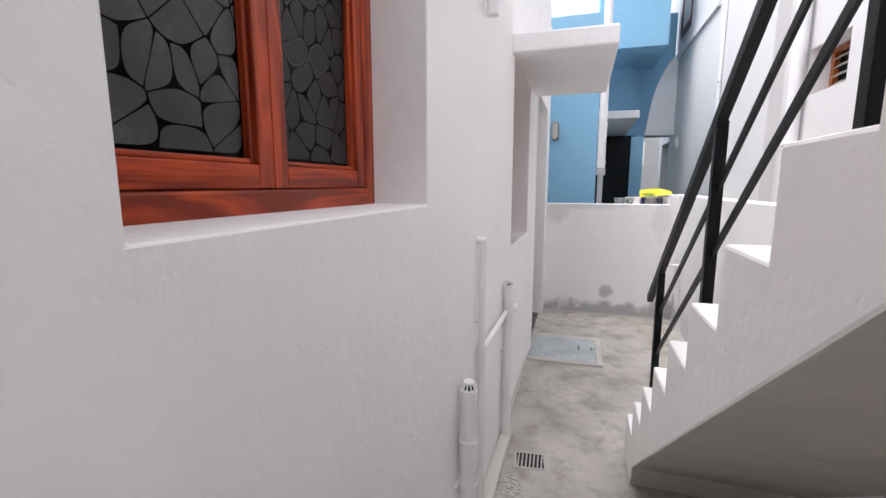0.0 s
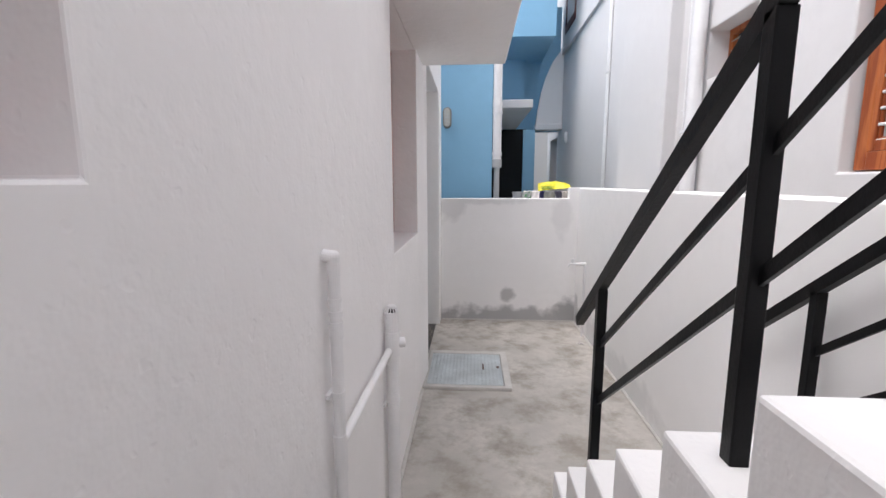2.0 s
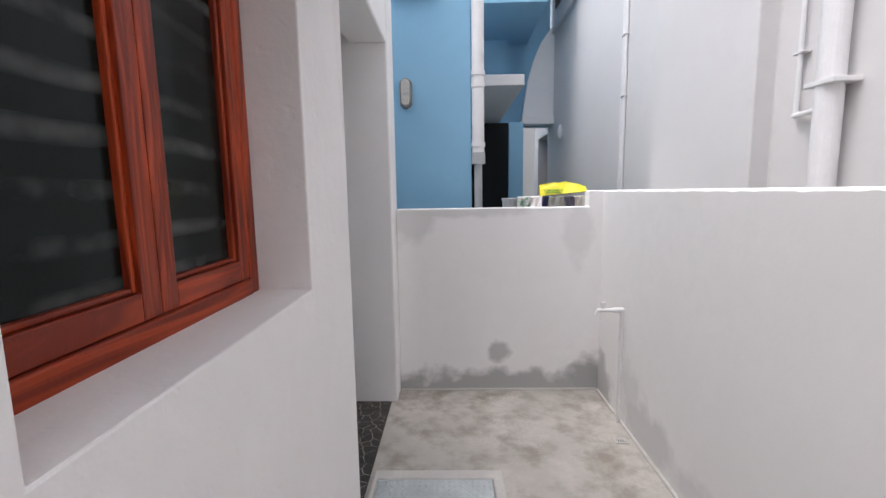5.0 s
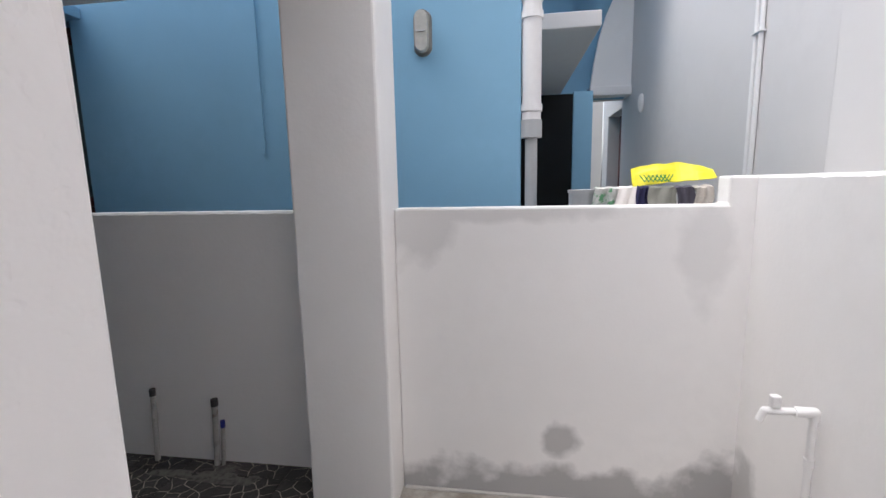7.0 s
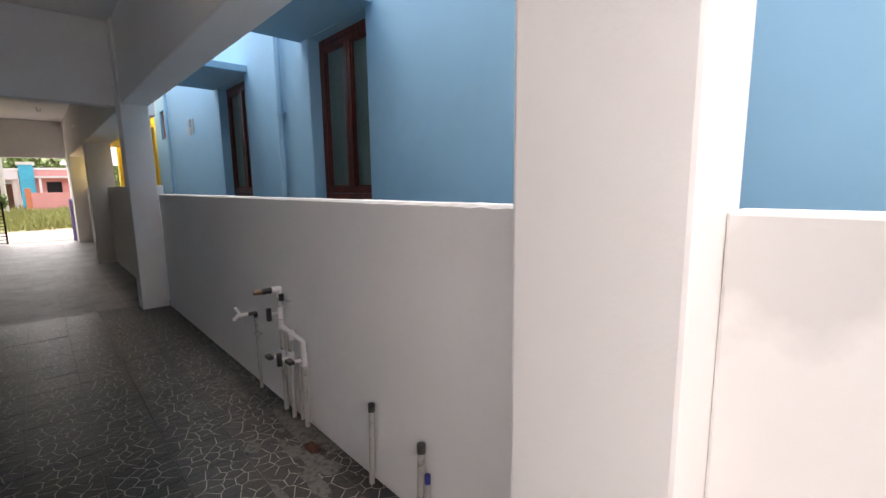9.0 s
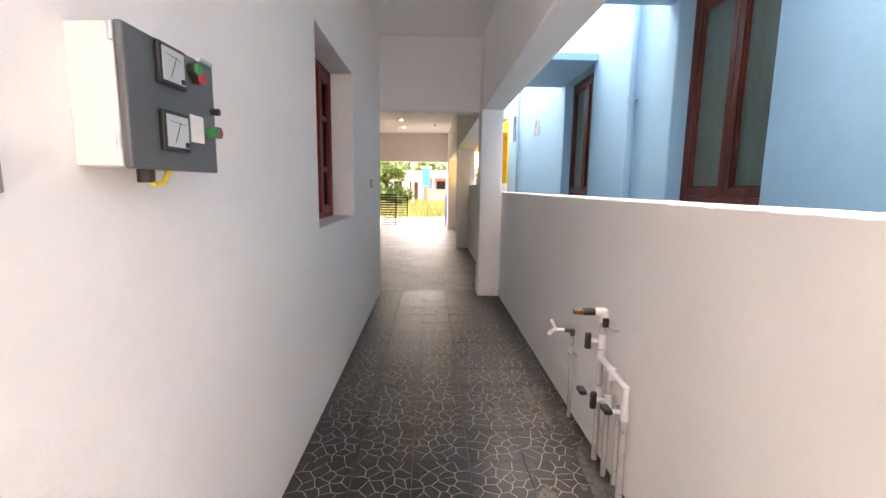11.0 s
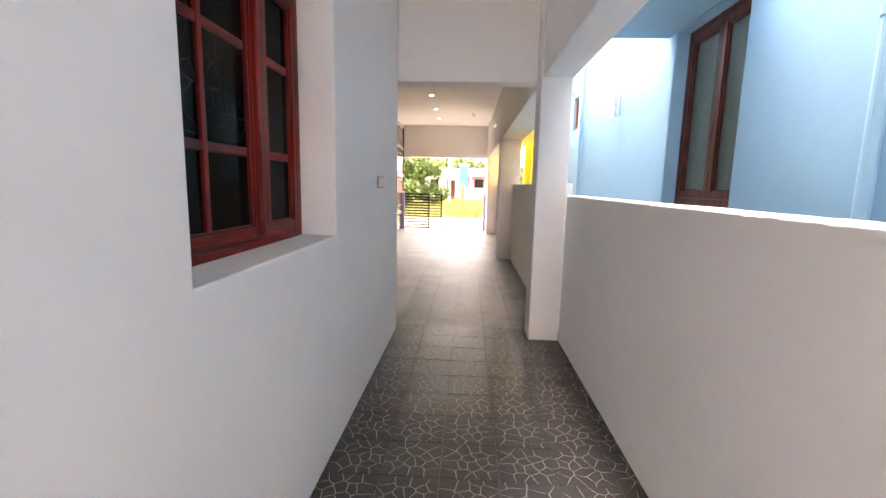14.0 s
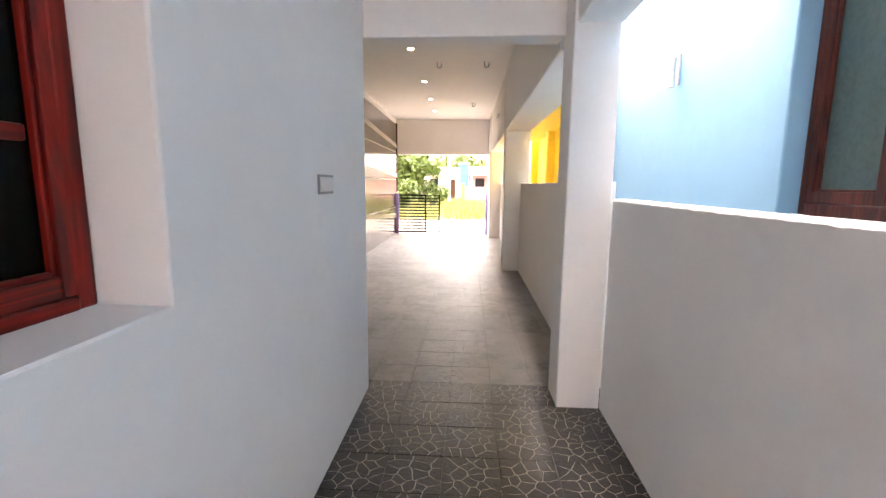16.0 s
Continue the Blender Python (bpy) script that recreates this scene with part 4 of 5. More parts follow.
def switch(name, x0, x1, z0, z1, gangs, label):
    t = thing(name, label, "switch")
    y = -1.55
    part("plate", box((x0, y, z0), (x1, y + 0.010, z1), 0.003), PLATE_GREY, t)
    part("inset", box((x0 + 0.012, y + 0.010, z0 + 0.012), (x1 - 0.012, y + 0.0125, z1 - 0.012)), SHELL, t)
    w = (x1 - x0 - 0.03) / gangs
    for k in range(gangs):
        part("rocker", box((x0 + 0.016 + k * w, y + 0.0125, z0 + 0.018), (x0 + 0.012 + (k + 1) * w, y + 0.017, z1 - 0.018), 0.002), PVC, t)


starter_panel()
switch("wall_switch", -5.55, -5.33, 1.45, 1.545, 2, "white two-gang wall switch beside the opening")
switch("wall_socket", -1.01, -0.86, 1.445, 1.535, 2, "white wall socket plate")


# ---- details of the blue house ----
def blue_details():
    glassy = FROST
    window("window_4", "weathered dark brown timber window with frosted green glass", 0.9, 1.30, pose(-5.53, 0.80, 1.36),
           [(0.03, 0.45), (0.45, 0.87)], [], DARK_WOOD, DARK_WOOD, glassy, 0.045, 0.06, 0.07)
    window("window_5", "weathered dark brown timber window with frosted green glass, paint-flecked", 0.84, 1.30, pose(-3.17, 0.80, 1.36),
           [(0.03, 0.42), (0.42, 0.81)], [], DARK_WOOD, DARK_WOOD, glassy, 0.045, 0.06, 0.07)
    v = thing("ventilator", "small brown louvred ventilator in the blue wall", "ventilator", kind="structure")
    part("frame", solid([(-8.79, 0.74, 2.33, -8.48, 0.80, 2.79)], [(-8.75, 0.7, 2.37, -8.52, 0.9, 2.75)]), ORANGE_WOOD, v)
    for k in range(5):
        z = 2.41 + k * 0.076
        part("slat", bar((-8.75, 0.775, z), (-8.52, 0.775, z), 0.05, 0.012), DARK_WOOD, v)
    part("backing", box((-8.77, 0.81, 2.35), (-8.5, 0.83, 2.77)), DARK, v)
    for nm, x, r, lab in (("down_pipe", -3.70, 0.028, "blue-painted rain pipe on the blue wall"), ("down_pipe", -8.12, 0.022, "thin blue-painted pipe on the blue wall")):
        t = thing(nm, lab, "pipe")
        part("pipe", rod((x, 0.665, 0.0), (x, 0.665, 3.9), r), BLUE_PIPE, t)
        for z in (0.9, 2.15, 3.3):
            part("pipe_joint", rod((x, 0.665, z - 0.02), (x, 0.665, z + 0.02), r * 1.25), BLUE_PIPE, t)
            part("bracket", box((x - 0.05, 0.66, z - 0.004), (x + 0.05, 0.70, z + 0.004)), BLUE_PIPE, t)
    t = thing("conduit", "thin blue-painted conduit on the blue wall", "conduit")
    part("pipe", box((-1.02, 0.69, 1.76), (-0.995, 0.70, 3.9), 0.003), BLUE, t)
    t = thing("bulkhead_lamp", "old white-and-grey bulkhead lamp on the blue wall", "lamp")
    part("base", box((-6.727, 0.685, 2.24), (-6.693, 0.70, 2.46), 0.006), GREY_PVC, t)
    part("globe", rod((-6.71, 0.645, 2.22), (-6.71, 0.645, 2.33), 0.026), material("milky_glass", (0.62, 0.62, 0.6), 0.2), t)
    part("neck", rod((-6.71, 0.645, 2.33), (-6.71, 0.655, 2.43), 0.022), GREY_PVC, t)
    t = thing("bulkhead_lamp", "long rounded grey bulkhead lamp on the blue wall", "lamp")

    def capsule(r, y0, y1):
        bm = bmesh.new()
        ring = []
        for k in range(28):
            a = 2 * math.pi * k / 28
            ring.append((0.055 + r * math.cos(a), 2.42 + r * math.sin(a) + (0.075 if math.sin(a) >= 0 else -0.075)))
        front = [bm.verts.new((0.055 + (x - 0.055) * 0.86, y0, 2.42 + (z - 2.42) * 0.95)) for x, z in ring]
        back = [bm.verts.new((x, y1, z)) for x, z in ring]
        bm.faces.new(front)
        bm.faces.new(back[::-1])
        for i in range(28):
            bm.faces.new((front[i], front[(i + 1) % 28], back[(i + 1) % 28], back[i]))
        return bm

    part("base", capsule(0.056, 0.668, 0.70), material("grey_lamp_casing", (0.22, 0.20, 0.18), 0.5, vary=0.3, scale=20), t)
    part("globe", capsule(0.042, 0.635, 0.669), material("dusty_glass", (0.48, 0.46, 0.42), 0.25, vary=0.2, scale=25), t)
    part("guard", box((0.030, 0.628, 2.412), (0.080, 0.6345, 2.420)), GREY_PVC, t)
    v = thing("ventilator", "small dark grilled ventilator with a blue sill on the blue wall", "ventilator", kind="structure")
    part("sill", box((-0.06, 0.63, 3.235), (0.32, 0.70, 3.27), 0.005), BLUE, v)
    part("frame", solid([(-0.12, 0.68, 3.34, 0.235, 0.70, 3.75)], [(-0.09, 0.6, 3.37, 0.205, 0.8, 3.72)]), BLACK, v)
    part("backing", box((-0.09, 0.694, 3.37), (0.205, 0.699, 3.72)), DARK, v)
    for k in range(6):
        part("grille_bar", rod((-0.07 + 0.05 * k, 0.688, 3.37), (-0.07 + 0.05 * k, 0.688, 3.72), 0.006, sides=8), BLACK, v)
    t = thing("rain_pipe", "white rain pipe at the corner of the blue house, grey below", "pipe")
    x, y = 0.69, 0.72
    part("pipe", rod((x, y, 1.87), (x, y, 5.2), 0.055, sides=24), PVC, t)
    part("lower_pipe", rod((x, y, 0.0), (x, y, 1.85), 0.036, sides=20), GREY_PVC, t, "grey lower length of pipe")
    part("coupling", rod((x, y, 1.80), (x, y, 1.90), 0.062, sides=24), GREY_PVC, t)
    for z in (2.48, 2.58, 1.97):
        part("socket", rod((x, y, z - 0.02), (x, y, z + 0.02), 0.063, sides=24), PVC, t)
    d = thing("door_leaf", "tall pale blue door leaf standing open", "door", kind="structure")
    part("leaf", box((1.335, 3.62, -0.06), (1.56, 3.67, 2.60), 0.004), BLUE, d)
    # black sheet painted as the deep shade below the canopy
    structure("wall_back_yard", solid([(0.63, 4.2, -0.06, 1.45, 4.3, 2.68)]), DARK, "near-black sheet standing for the shade in the recess under the canopy", "wall", 0)


blue_details()


# ---- details of the white house ----
LOUVRE = material("pale_louvre_glass", (0.50, 0.49, 0.45), 0.25, vary=0.1)


def white_details():
    X = 2.25
    window("window_6", "orange-brown timber window with pale ribbed glass", 1.3, 1.25, pose(2.31, -2.62, 1.66, 0, 0, -90),
           [(0.05, 0.65), (0.65, 1.25)], [], ORANGE_WOOD, ORANGE_WOOD, glass("pale_ribbed_glass", (0.42, 0.46, 0.46), 0.5, 0.2), 0.07, 0.06, 0.09)
    for k in range(14):
        tagged(part("grille_bar", rod((2.326, -3.95, 1.80 + k * 0.075), (2.326, -2.65, 1.80 + k * 0.075), 0.008), PVC), "white horizontal window grille bar", "grille bar", "bars of the window grille", "structure")
    v = thing("louvre_window", "small orange-brown timber louvre window with glass slats", "window", kind="structure")
    part("frame", solid([(2.405, -1.798, 2.422, 2.45, -1.202, 2.788)], [(2.3, -1.755, 2.465, 2.5, -1.245, 2.745)]), ORANGE_WOOD, v)
    for k in range(4):
        bm = box((-0.03, -1.756, -0.003), (0.03, -1.244, 0.003))
        bmesh.ops.transform(bm, matrix=pose(2.425, 0, 2.50 + k * 0.07, 0, -38, 0), verts=bm.verts)
        part("slat", bm, LOUVRE, v)
    part("backing", box((2.448, -1.79, 2.43), (2.456, -1.21, 2.78)), DARK, v)
    t = thing("rain_pipe", "thick white rain pipe down the white wall", "pipe")
    part("pipe", rod((2.18, -1.18, 0.0), (2.18, -1.18, 6.6), 0.055, sides=24), PVC, t)
    for z in (2.02, 4.2):
        part("bracket", box((2.12, -1.27, z - 0.012), (2.25, -1.10, z + 0.012), 0.004), PVC, t)
    t = thing("water_pipe", "thin white water pipe with a tee on the white wall", "pipe")
    part("pipe", rod((2.225, -0.93, 1.90), (2.225, -0.93, 6.6), 0.012), PVC, t)
    part("tee", rod((2.225, -0.92, 1.915), (2.205, -1.08, 1.915), 0.014), PVC, t)
    part("bracket", box((2.21, -0.97, 2.22), (2.25, -0.89, 2.23), 0.002), PVC, t)
    t = thing("water_pipe", "pair of slim white pipes down the white wall", "pipe")
    for dy in (0.0, 0.06):
        part("pipe", rod((2.23, 1.385 + dy, 0.0), (2.23, 1.385 + dy, 6.6), 0.017), PVC, t)
    for z in (1.2, 2.5, 3.1):
        part("bracket", box((2.205, 1.355, z), (2.25, 1.475, z + 0.012), 0.003), PVC, t)
    t = thing("wall_lamp", "small white wall lamp near the neighbour's door", "lamp")
    bm = bmesh.new()
    bmesh.ops.create_uvsphere(bm, u_segments=16, v_segments=10, radius=1, matrix=Matrix.Translation((2.225, 4.05, 2.5)) @ Matrix.Diagonal((0.04, 0.045, 0.12, 1)))
    part("globe", bm, PVC, t)
    c = thing("canopy", "white concrete canopy over the neighbour's door", "canopy", kind="structure")
    part("slab", box((1.69, 4.6, 2.71), (2.25, 5.1, 2.835), 0.012), WHITE, c)
    structure("door_1", box((2.44, 5.1, -0.06), (2.49, 6.0, 2.6)), DARK_WOOD, "dark brown timber door of the white house", "door", 0)
    structure("wall_far_white", solid([(1.3, 8.2, -0.06, 2.6, 8.4, 5.0)], [(1.95, 8.0, 2.2, 2.15, 8.5, 2.9)]), NEIGHBOUR_WHITE, "white wall far behind the houses", "wall", 0)
    bm = bmesh.new()
    prof = [(2.25, 2.84), (1.71, 2.84), (1.745, 3.15), (1.81, 3.5), (1.90, 3.8), (2.03, 4.1), (2.25, 4.4)]
    a = [bm.verts.new((x, 4.66, z)) for x, z in prof]
    b = [bm.verts.new((x, 4.76, z)) for x, z in prof]
    bm.faces.new(a)
    bm.faces.new(b[::-1])
    for i in range(len(prof)):
        j = (i + 1) % len(prof)
        bm.faces.new((a[i], a[j], b[j], b[i]))
    structure("fin_wall", bm, WHITE, "curved white fin above the canopy", "wall", 0)
    up = window("window_7", "brown timber upper window of the white house", 0.9, 1.3, pose(2.235, 4.6, 4.6, 0, 0, -90), [(0.05, 0.85)], [], DARK_WOOD, DARK_WOOD, FROST)


white_details()


# ---- things on the compound wall's far side ----
def cloth(name, x0, x1, y, mat, drop, label, seed):
    """A rag hung over the wall: a folded sheet with ripples."""
    bm = bmesh.new()
    n, m = 18, 10
    rng = random.Random(seed)
    ph = rng.uniform(0, 6)
    rows = []
    for j in range(m + 1):
        s = j / m
        row = []
        for i in range(n + 1):
            u = i / n
            rip = 0.006 * math.sin(u * 13 + ph + 2 * s) + 0.012 * noise.noise((u * 3, s * 1.5, seed))
            if s < 0.35:
                yy, z = y + 0.10 - s / 0.35 * 0.12, 1.475 + 0.035 * math.sin(s * 4.5) + 0.3 * rip
            else:
                yy, z = y - 0.02 + rip - 0.01, 1.51 - (s - 0.35) / 0.65 * 0.12 + 0.3 * rip
            row.append(bm.verts.new((x0 + (x1 - x0) * u + 0.01 * math.sin(s * 5 + ph), yy, z)))
        rows.append(row)
    for a, b in zip(rows, rows[1:]):
        for i in range(n):
            bm.faces.new((a[i], a[i + 1], b[i + 1], b[i]))
    ob = tagged(part(name, bm, mat), label, "cloth", "rags on the wall")
    mod = ob.modifiers.new("thickness", "SOLIDIFY")
    mod.thickness = 0.004
    return ob


def yard_things():
    CLOTH_G = material("floral_cloth", (0.55, 0.56, 0.54), 0.9, vary=0.5, scale=18, stain=(0.10, 0.28, 0.14), stain_scale=22, stain_at=(0.55, 0.62))
    b = thing("bucket", "dark grey plastic bucket behind the wall", "bucket", (0.945, 0.42, 0))
    part("tub", rod((0, 0, 1.0), (0, 0, 1.485), 0.06, r2=0.072, sides=24), GREY_PVC, b)
    part("stand", box((-0.12, -0.12, -0.06), (0.12, 0.12, 1.0)), CONCRETE_PALE, b)
    part("rim", rod((0, 0, 1.478), (0, 0, 1.495), 0.077, sides=24), GREY_PVC, b)
    l = thing("washing_ledge", "low cement ledge behind the compound wall", "ledge", kind="structure")
    part("slab", box((1.04, 0.13, -0.06), (2.1, 0.62, 1.40)), CONCRETE_PALE, l)
    cloth("rag", 0.99, 1.12, 0.36, CLOTH_G, 0.09, "green-and-white floral rag over the wall", 1)
    cloth("rag", 1.09, 1.21, 0.34, PAPER, 0.08, "crumpled white rag over the wall", 2)
    cloth("rag", 1.19, 1.25, 0.33, material("navy_cloth", (0.02, 0.02, 0.07), 0.9), 0.07, "navy blue rag over the wall", 3)
    cloth("rag", 1.24, 1.37, 0.31, material("grey_cloth", (0.27, 0.27, 0.24), 0.9, vary=0.3), 0.07, "grey-green rag over the wall", 4)
    cloth("rag", 1.36, 1.44, 0.30, material("violet_grey_cloth", (0.07, 0.065, 0.09), 0.9), 0.06, "dark violet rag over the wall", 5)
    cloth("rag", 1.43, 1.51, 0.28, material("beige_cloth", (0.50, 0.46, 0.42), 0.9, vary=0.3, scale=20), 0.05, "pale beige rag over the wall", 6)
    # yellow printed sack laid over the rags
    YEL = material("yellow_sack", (0.80, 0.72, 0.03), 0.5, vary=0.12, scale=10)
    t = thing("yellow_sack", "bright yellow printed plastic sack with a green pattern", "sack")
    bm = bmesh.new()
    rows = []
    for j in range(9):
        row = []
        for i in range(23):
            u, s = i / 22, j / 8
            x = 1.17 + 0.37 * u
            z = 1.51 + 0.035 * u + 0.085 * s * (1 - 0.7 * u ** 2) + 0.025 * math.sin(u * 2.6) * s + 0.008 * noise.noise((u * 6, s * 4, 7))
            y = 0.27 + 0.05 * (1 - u) + 0.05 * s + 0.012 * math.sin(u * 14)
            row.append(bm.verts.new((x, y, z)))
        rows.append(row)
    for a, b2 in zip(rows, rows[1:]):
        for i in range(22):
            bm.faces.new((a[i], a[i + 1], b2[i + 1], b2[i]))
    ob = part("sheet", bm, YEL, t)
    ob.modifiers.new("thickness", "SOLIDIFY").thickness = 0.006
    for k in range(7):
        for sgn in (1, -1):
            x = 1.225 + k * 0.017
            y = 0.27 + 0.05 * (1 - (x - 1.17) / 0.37) - 0.004 + 0.012 * math.sin((x - 1.17) / 0.37 * 14)
            part("print_mark", bar((x, y, 1.53), (x + sgn * 0.022, y + 0.012, 1.562), 0.0035, 0.004), GREEN, t, "dark green printed stroke")


yard_things()


# ---- porch ----
CLAD = material("brown_gloss_panel", (0.085, 0.06, 0.047), 0.2, vary=0.2, scale=2.0, coat=0.2)
CLAD_PALE = material("pale_gloss_strip", (0.55, 0.50, 0.44), 0.15, vary=0.08)
LILAC = material("lilac_paint", (0.42, 0.36, 0.75), 0.5, vary=0.08)


def cladding():
    t = thing("wall_cladding", "glossy dark brown wall panels with pale slanting strips", "wall panel", kind="structure")
    x0, x1 = -16.6, -9.6
    for k in range(4):
        z0, z1 = 0.0 + k * 0.82, 0.80 + k * 0.82
        for j in range(3):
            a = x0 + (x1 - x0) * j / 3
            part("panel", box((a + 0.004, -3.06, z0 + 0.004), (a + (x1 - x0) / 3 - 0.004, -3.03, z1), 0.003), CLAD, t)
    for za, zb in ((2.62, 2.95), (1.75, 2.05), (0.55, 0.95)):
        part("strip", bar((x0 + 0.05, -3.022, za), (x1 - 0.05, -3.022, zb), 0.012, 0.11), CLAD_PALE, t, "pale slanting strip")
    part("edge_trim", box((x0 - 0.04, -3.06, 1.24), (x0, -3.01, 3.3), 0.004), BLACK, t, "black edge trim")


cladding()
LIT = bpy.data.materials.new("led_glow")
LIT.use_nodes = True
LIT.node_tree.nodes["Principled BSDF"].inputs["Emission Color"].default_value = (1.0, 0.93, 0.8, 1)
LIT.node_tree.nodes["Principled BSDF"].inputs["Emission Strength"].default_value = 2.5


def downlight(x, y):
    t = thing("downlight", "round recessed ceiling downlight, lit", "ceiling light", (x, y, 3.42), group="porch downlights")
    part("rim", rod((0, 0, -0.012), (0, 0, 0.0), 0.05, sides=24), PVC, t)
    part("lens", rod((0, 0, -0.016), (0, 0, -0.0125), 0.037, sides=24), LIT, t, "glowing lens")
    return t


first = downlight(-9.79, -1.69)
for x, y in ((-11.78, -1.70), (-13.5, -1.73), (-15.1, -1.76)):
    copy_thing(first, pose(x, y, 3.42))


def hook(x, y):
    t = thing("ceiling_hook", "small metal hook in the porch ceiling", "hook", (x, y, 3.42), group="ceiling hooks")
    part("ring", pipe_run([(0, -0.035, 0.01), (0, -0.035, -0.06), (0, -0.02, -0.085), (0, 0.02, -0.085), (0, 0.035, -0.06), (0, 0.035, -0.02)], 0.009), STEEL, t)
    return t


h1 = hook(-10.52, -1.33)
copy_thing(h1, pose(-10.5, -0.58, 3.42))
copy_thing(h1, pose(-14.0, -0.75, 3.42))
t = thing("tube_light", "short white tube light on the porch beam, unlit", "lamp")
part("tube", rod((-12.9, -0.26, 2.9), (-12.4, -0.26, 2.9), 0.02), PVC, t)
part("fitting", box((-12.92, -0.255, 2.875), (-12.38, -0.23, 2.925), 0.005), PVC, t)


def gate():
    g = thing("sliding_gate", "black steel gate of horizontal bars, half open", "gate")
    x = -16.55
    for y in (-2.98, -2.14, -1.72):
        part("upright", box((x - 0.02, y - 0.02, 0.03), (x + 0.02, y + 0.02, 1.18), 0.003), BLACK, g)
    for k in range(13):
        z = 0.06 + k * 0.092
        part("bar", box((x - 0.012, -2.96, z - 0.02), (x + 0.012, -2.12, z + 0.026)), BLACK, g)
        part("bar", box((x - 0.012, -2.12, z - 0.012), (x + 0.012, -1.74, z + 0.010)), BLACK, g)
    for nm, y0, y1 in (("gate_post", -3.03, -2.95), ("gate_post", -0.33, -0.25)):
        p = thing(nm, "lilac-painted steel gate post", "post")
        part("shaft", box((-16.50, y0, 0.0), (-16.42, y1, 1.22), 0.005), LILAC, p)


gate()


# ---- yellow house beyond the porch ----
def yellow_house():
    h = thing("yellow_house", "bright yellow plastered neighbouring house", "house", kind="structure")
    soften(part("wall", solid([(-15.2, 0.95, -0.06, -9.26, 1.15, 4.4), (-9.5, 0.72, -0.06, -9.26, 0.95, 4.4), (-11.2, 0.78, -0.06, -10.9, 0.95, 4.4), (-13.0, 0.80, -0.06, -12.7, 0.95, 4.4), (-15.2, 0.78, -0.06, -14.9, 0.95, 4.4)],
                              [(-10.7, 0.9, 1.0, -9.8, 1.1, 2.5)]), YELLOW, h), 0.01)
    part("sunshade", box((-14.8, 0.42, 2.62), (-9.6, 0.95, 2.70), 0.005), YELLOW, h)
    part("window_frame", solid([(-10.68, 1.0, 1.02, -9.82, 1.06, 2.48)], [(-10.6, 0.9, 1.1, -9.9, 1.2, 2.4)]), ORANGE_WOOD, h)
    part("pane", box((-10.6, 1.03, 1.1), (-9.9, 1.035, 2.4)), FROST, h)
    part("roof", box((-15.3, 0.9, 4.4), (-9.2, 8.0, 4.5)), YELLOW, h)


yellow_house()

# ---- street and beyond ----
SAND = material("pale_dusty_road", (0.25, 0.225, 0.195), 0.9, vary=0.15, scale=1.2, bump=0.3, bump_scale=20)
structure("road", box((-22.0, -60, -0.08), (-17.0, 60, -0.03)), SAND, "pale dusty unpaved road", "road", 0)
structure("threshold_slab", box((-17.4, -3.3, -0.06), (-16.95, 0.2, -0.004)), SAND, "pale cement apron at the gate", "ramp", 0)
LEAF = material("leaf_green", (0.11, 0.17, 0.035), 0.6, vary=0.35, scale=3, object_random=0.1)
LEAF_PALE = material("grass_green", (0.25, 0.26, 0.08), 0.7, vary=0.35, scale=1.5)
BARK = material("bark", (0.16, 0.11, 0.07), 0.9, vary=0.3, scale=15, bump=0.5)


def leaf_cloud(center, size, count, leaf, seed, gap=0.15):
    """A ragged crown: many small leaves in clumps."""
    rng = random.Random(seed)
    verts, faces = [], []
    clumps = []
    for _ in range(38):
        while True:
            p = Vector((rng.uniform(-1, 1), rng.uniform(-1, 1), rng.uniform(-1, 1)))
            if p.length < 1:
                break
        clumps.append((Vector([c + s * q for c, s, q in zip(center, size, p)]), rng.uniform(0.16, 0.34)))
    for _ in range(count):
        c, r = rng.choice(clumps)
        d = Vector((rng.gauss(0, 1), rng.gauss(0, 1), rng.gauss(0, 0.8)))
        p = c + d * r * min(size) * 0.75
        a = Vector((rng.uniform(-1, 1), rng.uniform(-1, 1), rng.uniform(-0.8, 0.4))).normalized()
        b = a.cross(Vector((rng.uniform(-1, 1), rng.uniform(-1, 1), rng.uniform(-1, 1)))).normalized()
        s = leaf * rng.uniform(0.6, 1.4)
        i = len(verts)
        verts += [p - a * s, p + b * s * 0.45, p + a * s, p - b * s * 0.45]
        faces.append((i, i + 1, i + 2, i + 3))
    me = bpy.data.meshes.new("crown")
    me.from_pydata(verts, [], faces)
    return me


def tree(x, y, height, spread, seed, label, leaf=0.16, count=6000):
    t = thing("tree", label, "tree", (x, y, -0.06))
    rng = random.Random(seed)
    bm = rod((0, 0, 0), (0.1, 0.05, height * 0.5), 0.16, r2=0.09)
    for _ in range(7):
        a = rng.uniform(0, 6.28)
        z = height * rng.uniform(0.25, 0.5)
        rod((0.06, 0.03, z), (math.cos(a) * spread * 0.6, math.sin(a) * spread * 0.6, z + height * rng.uniform(0.15, 0.35)), 0.06, bm, r2=0.02, sides=8)
    part("trunk", bm, BARK, t)
    c = new("crown", leaf_cloud((0, 0, height * 0.62), (spread, spread, height * 0.36), count, leaf, seed))
    c.data.materials.append(LEAF)
    c.parent = t


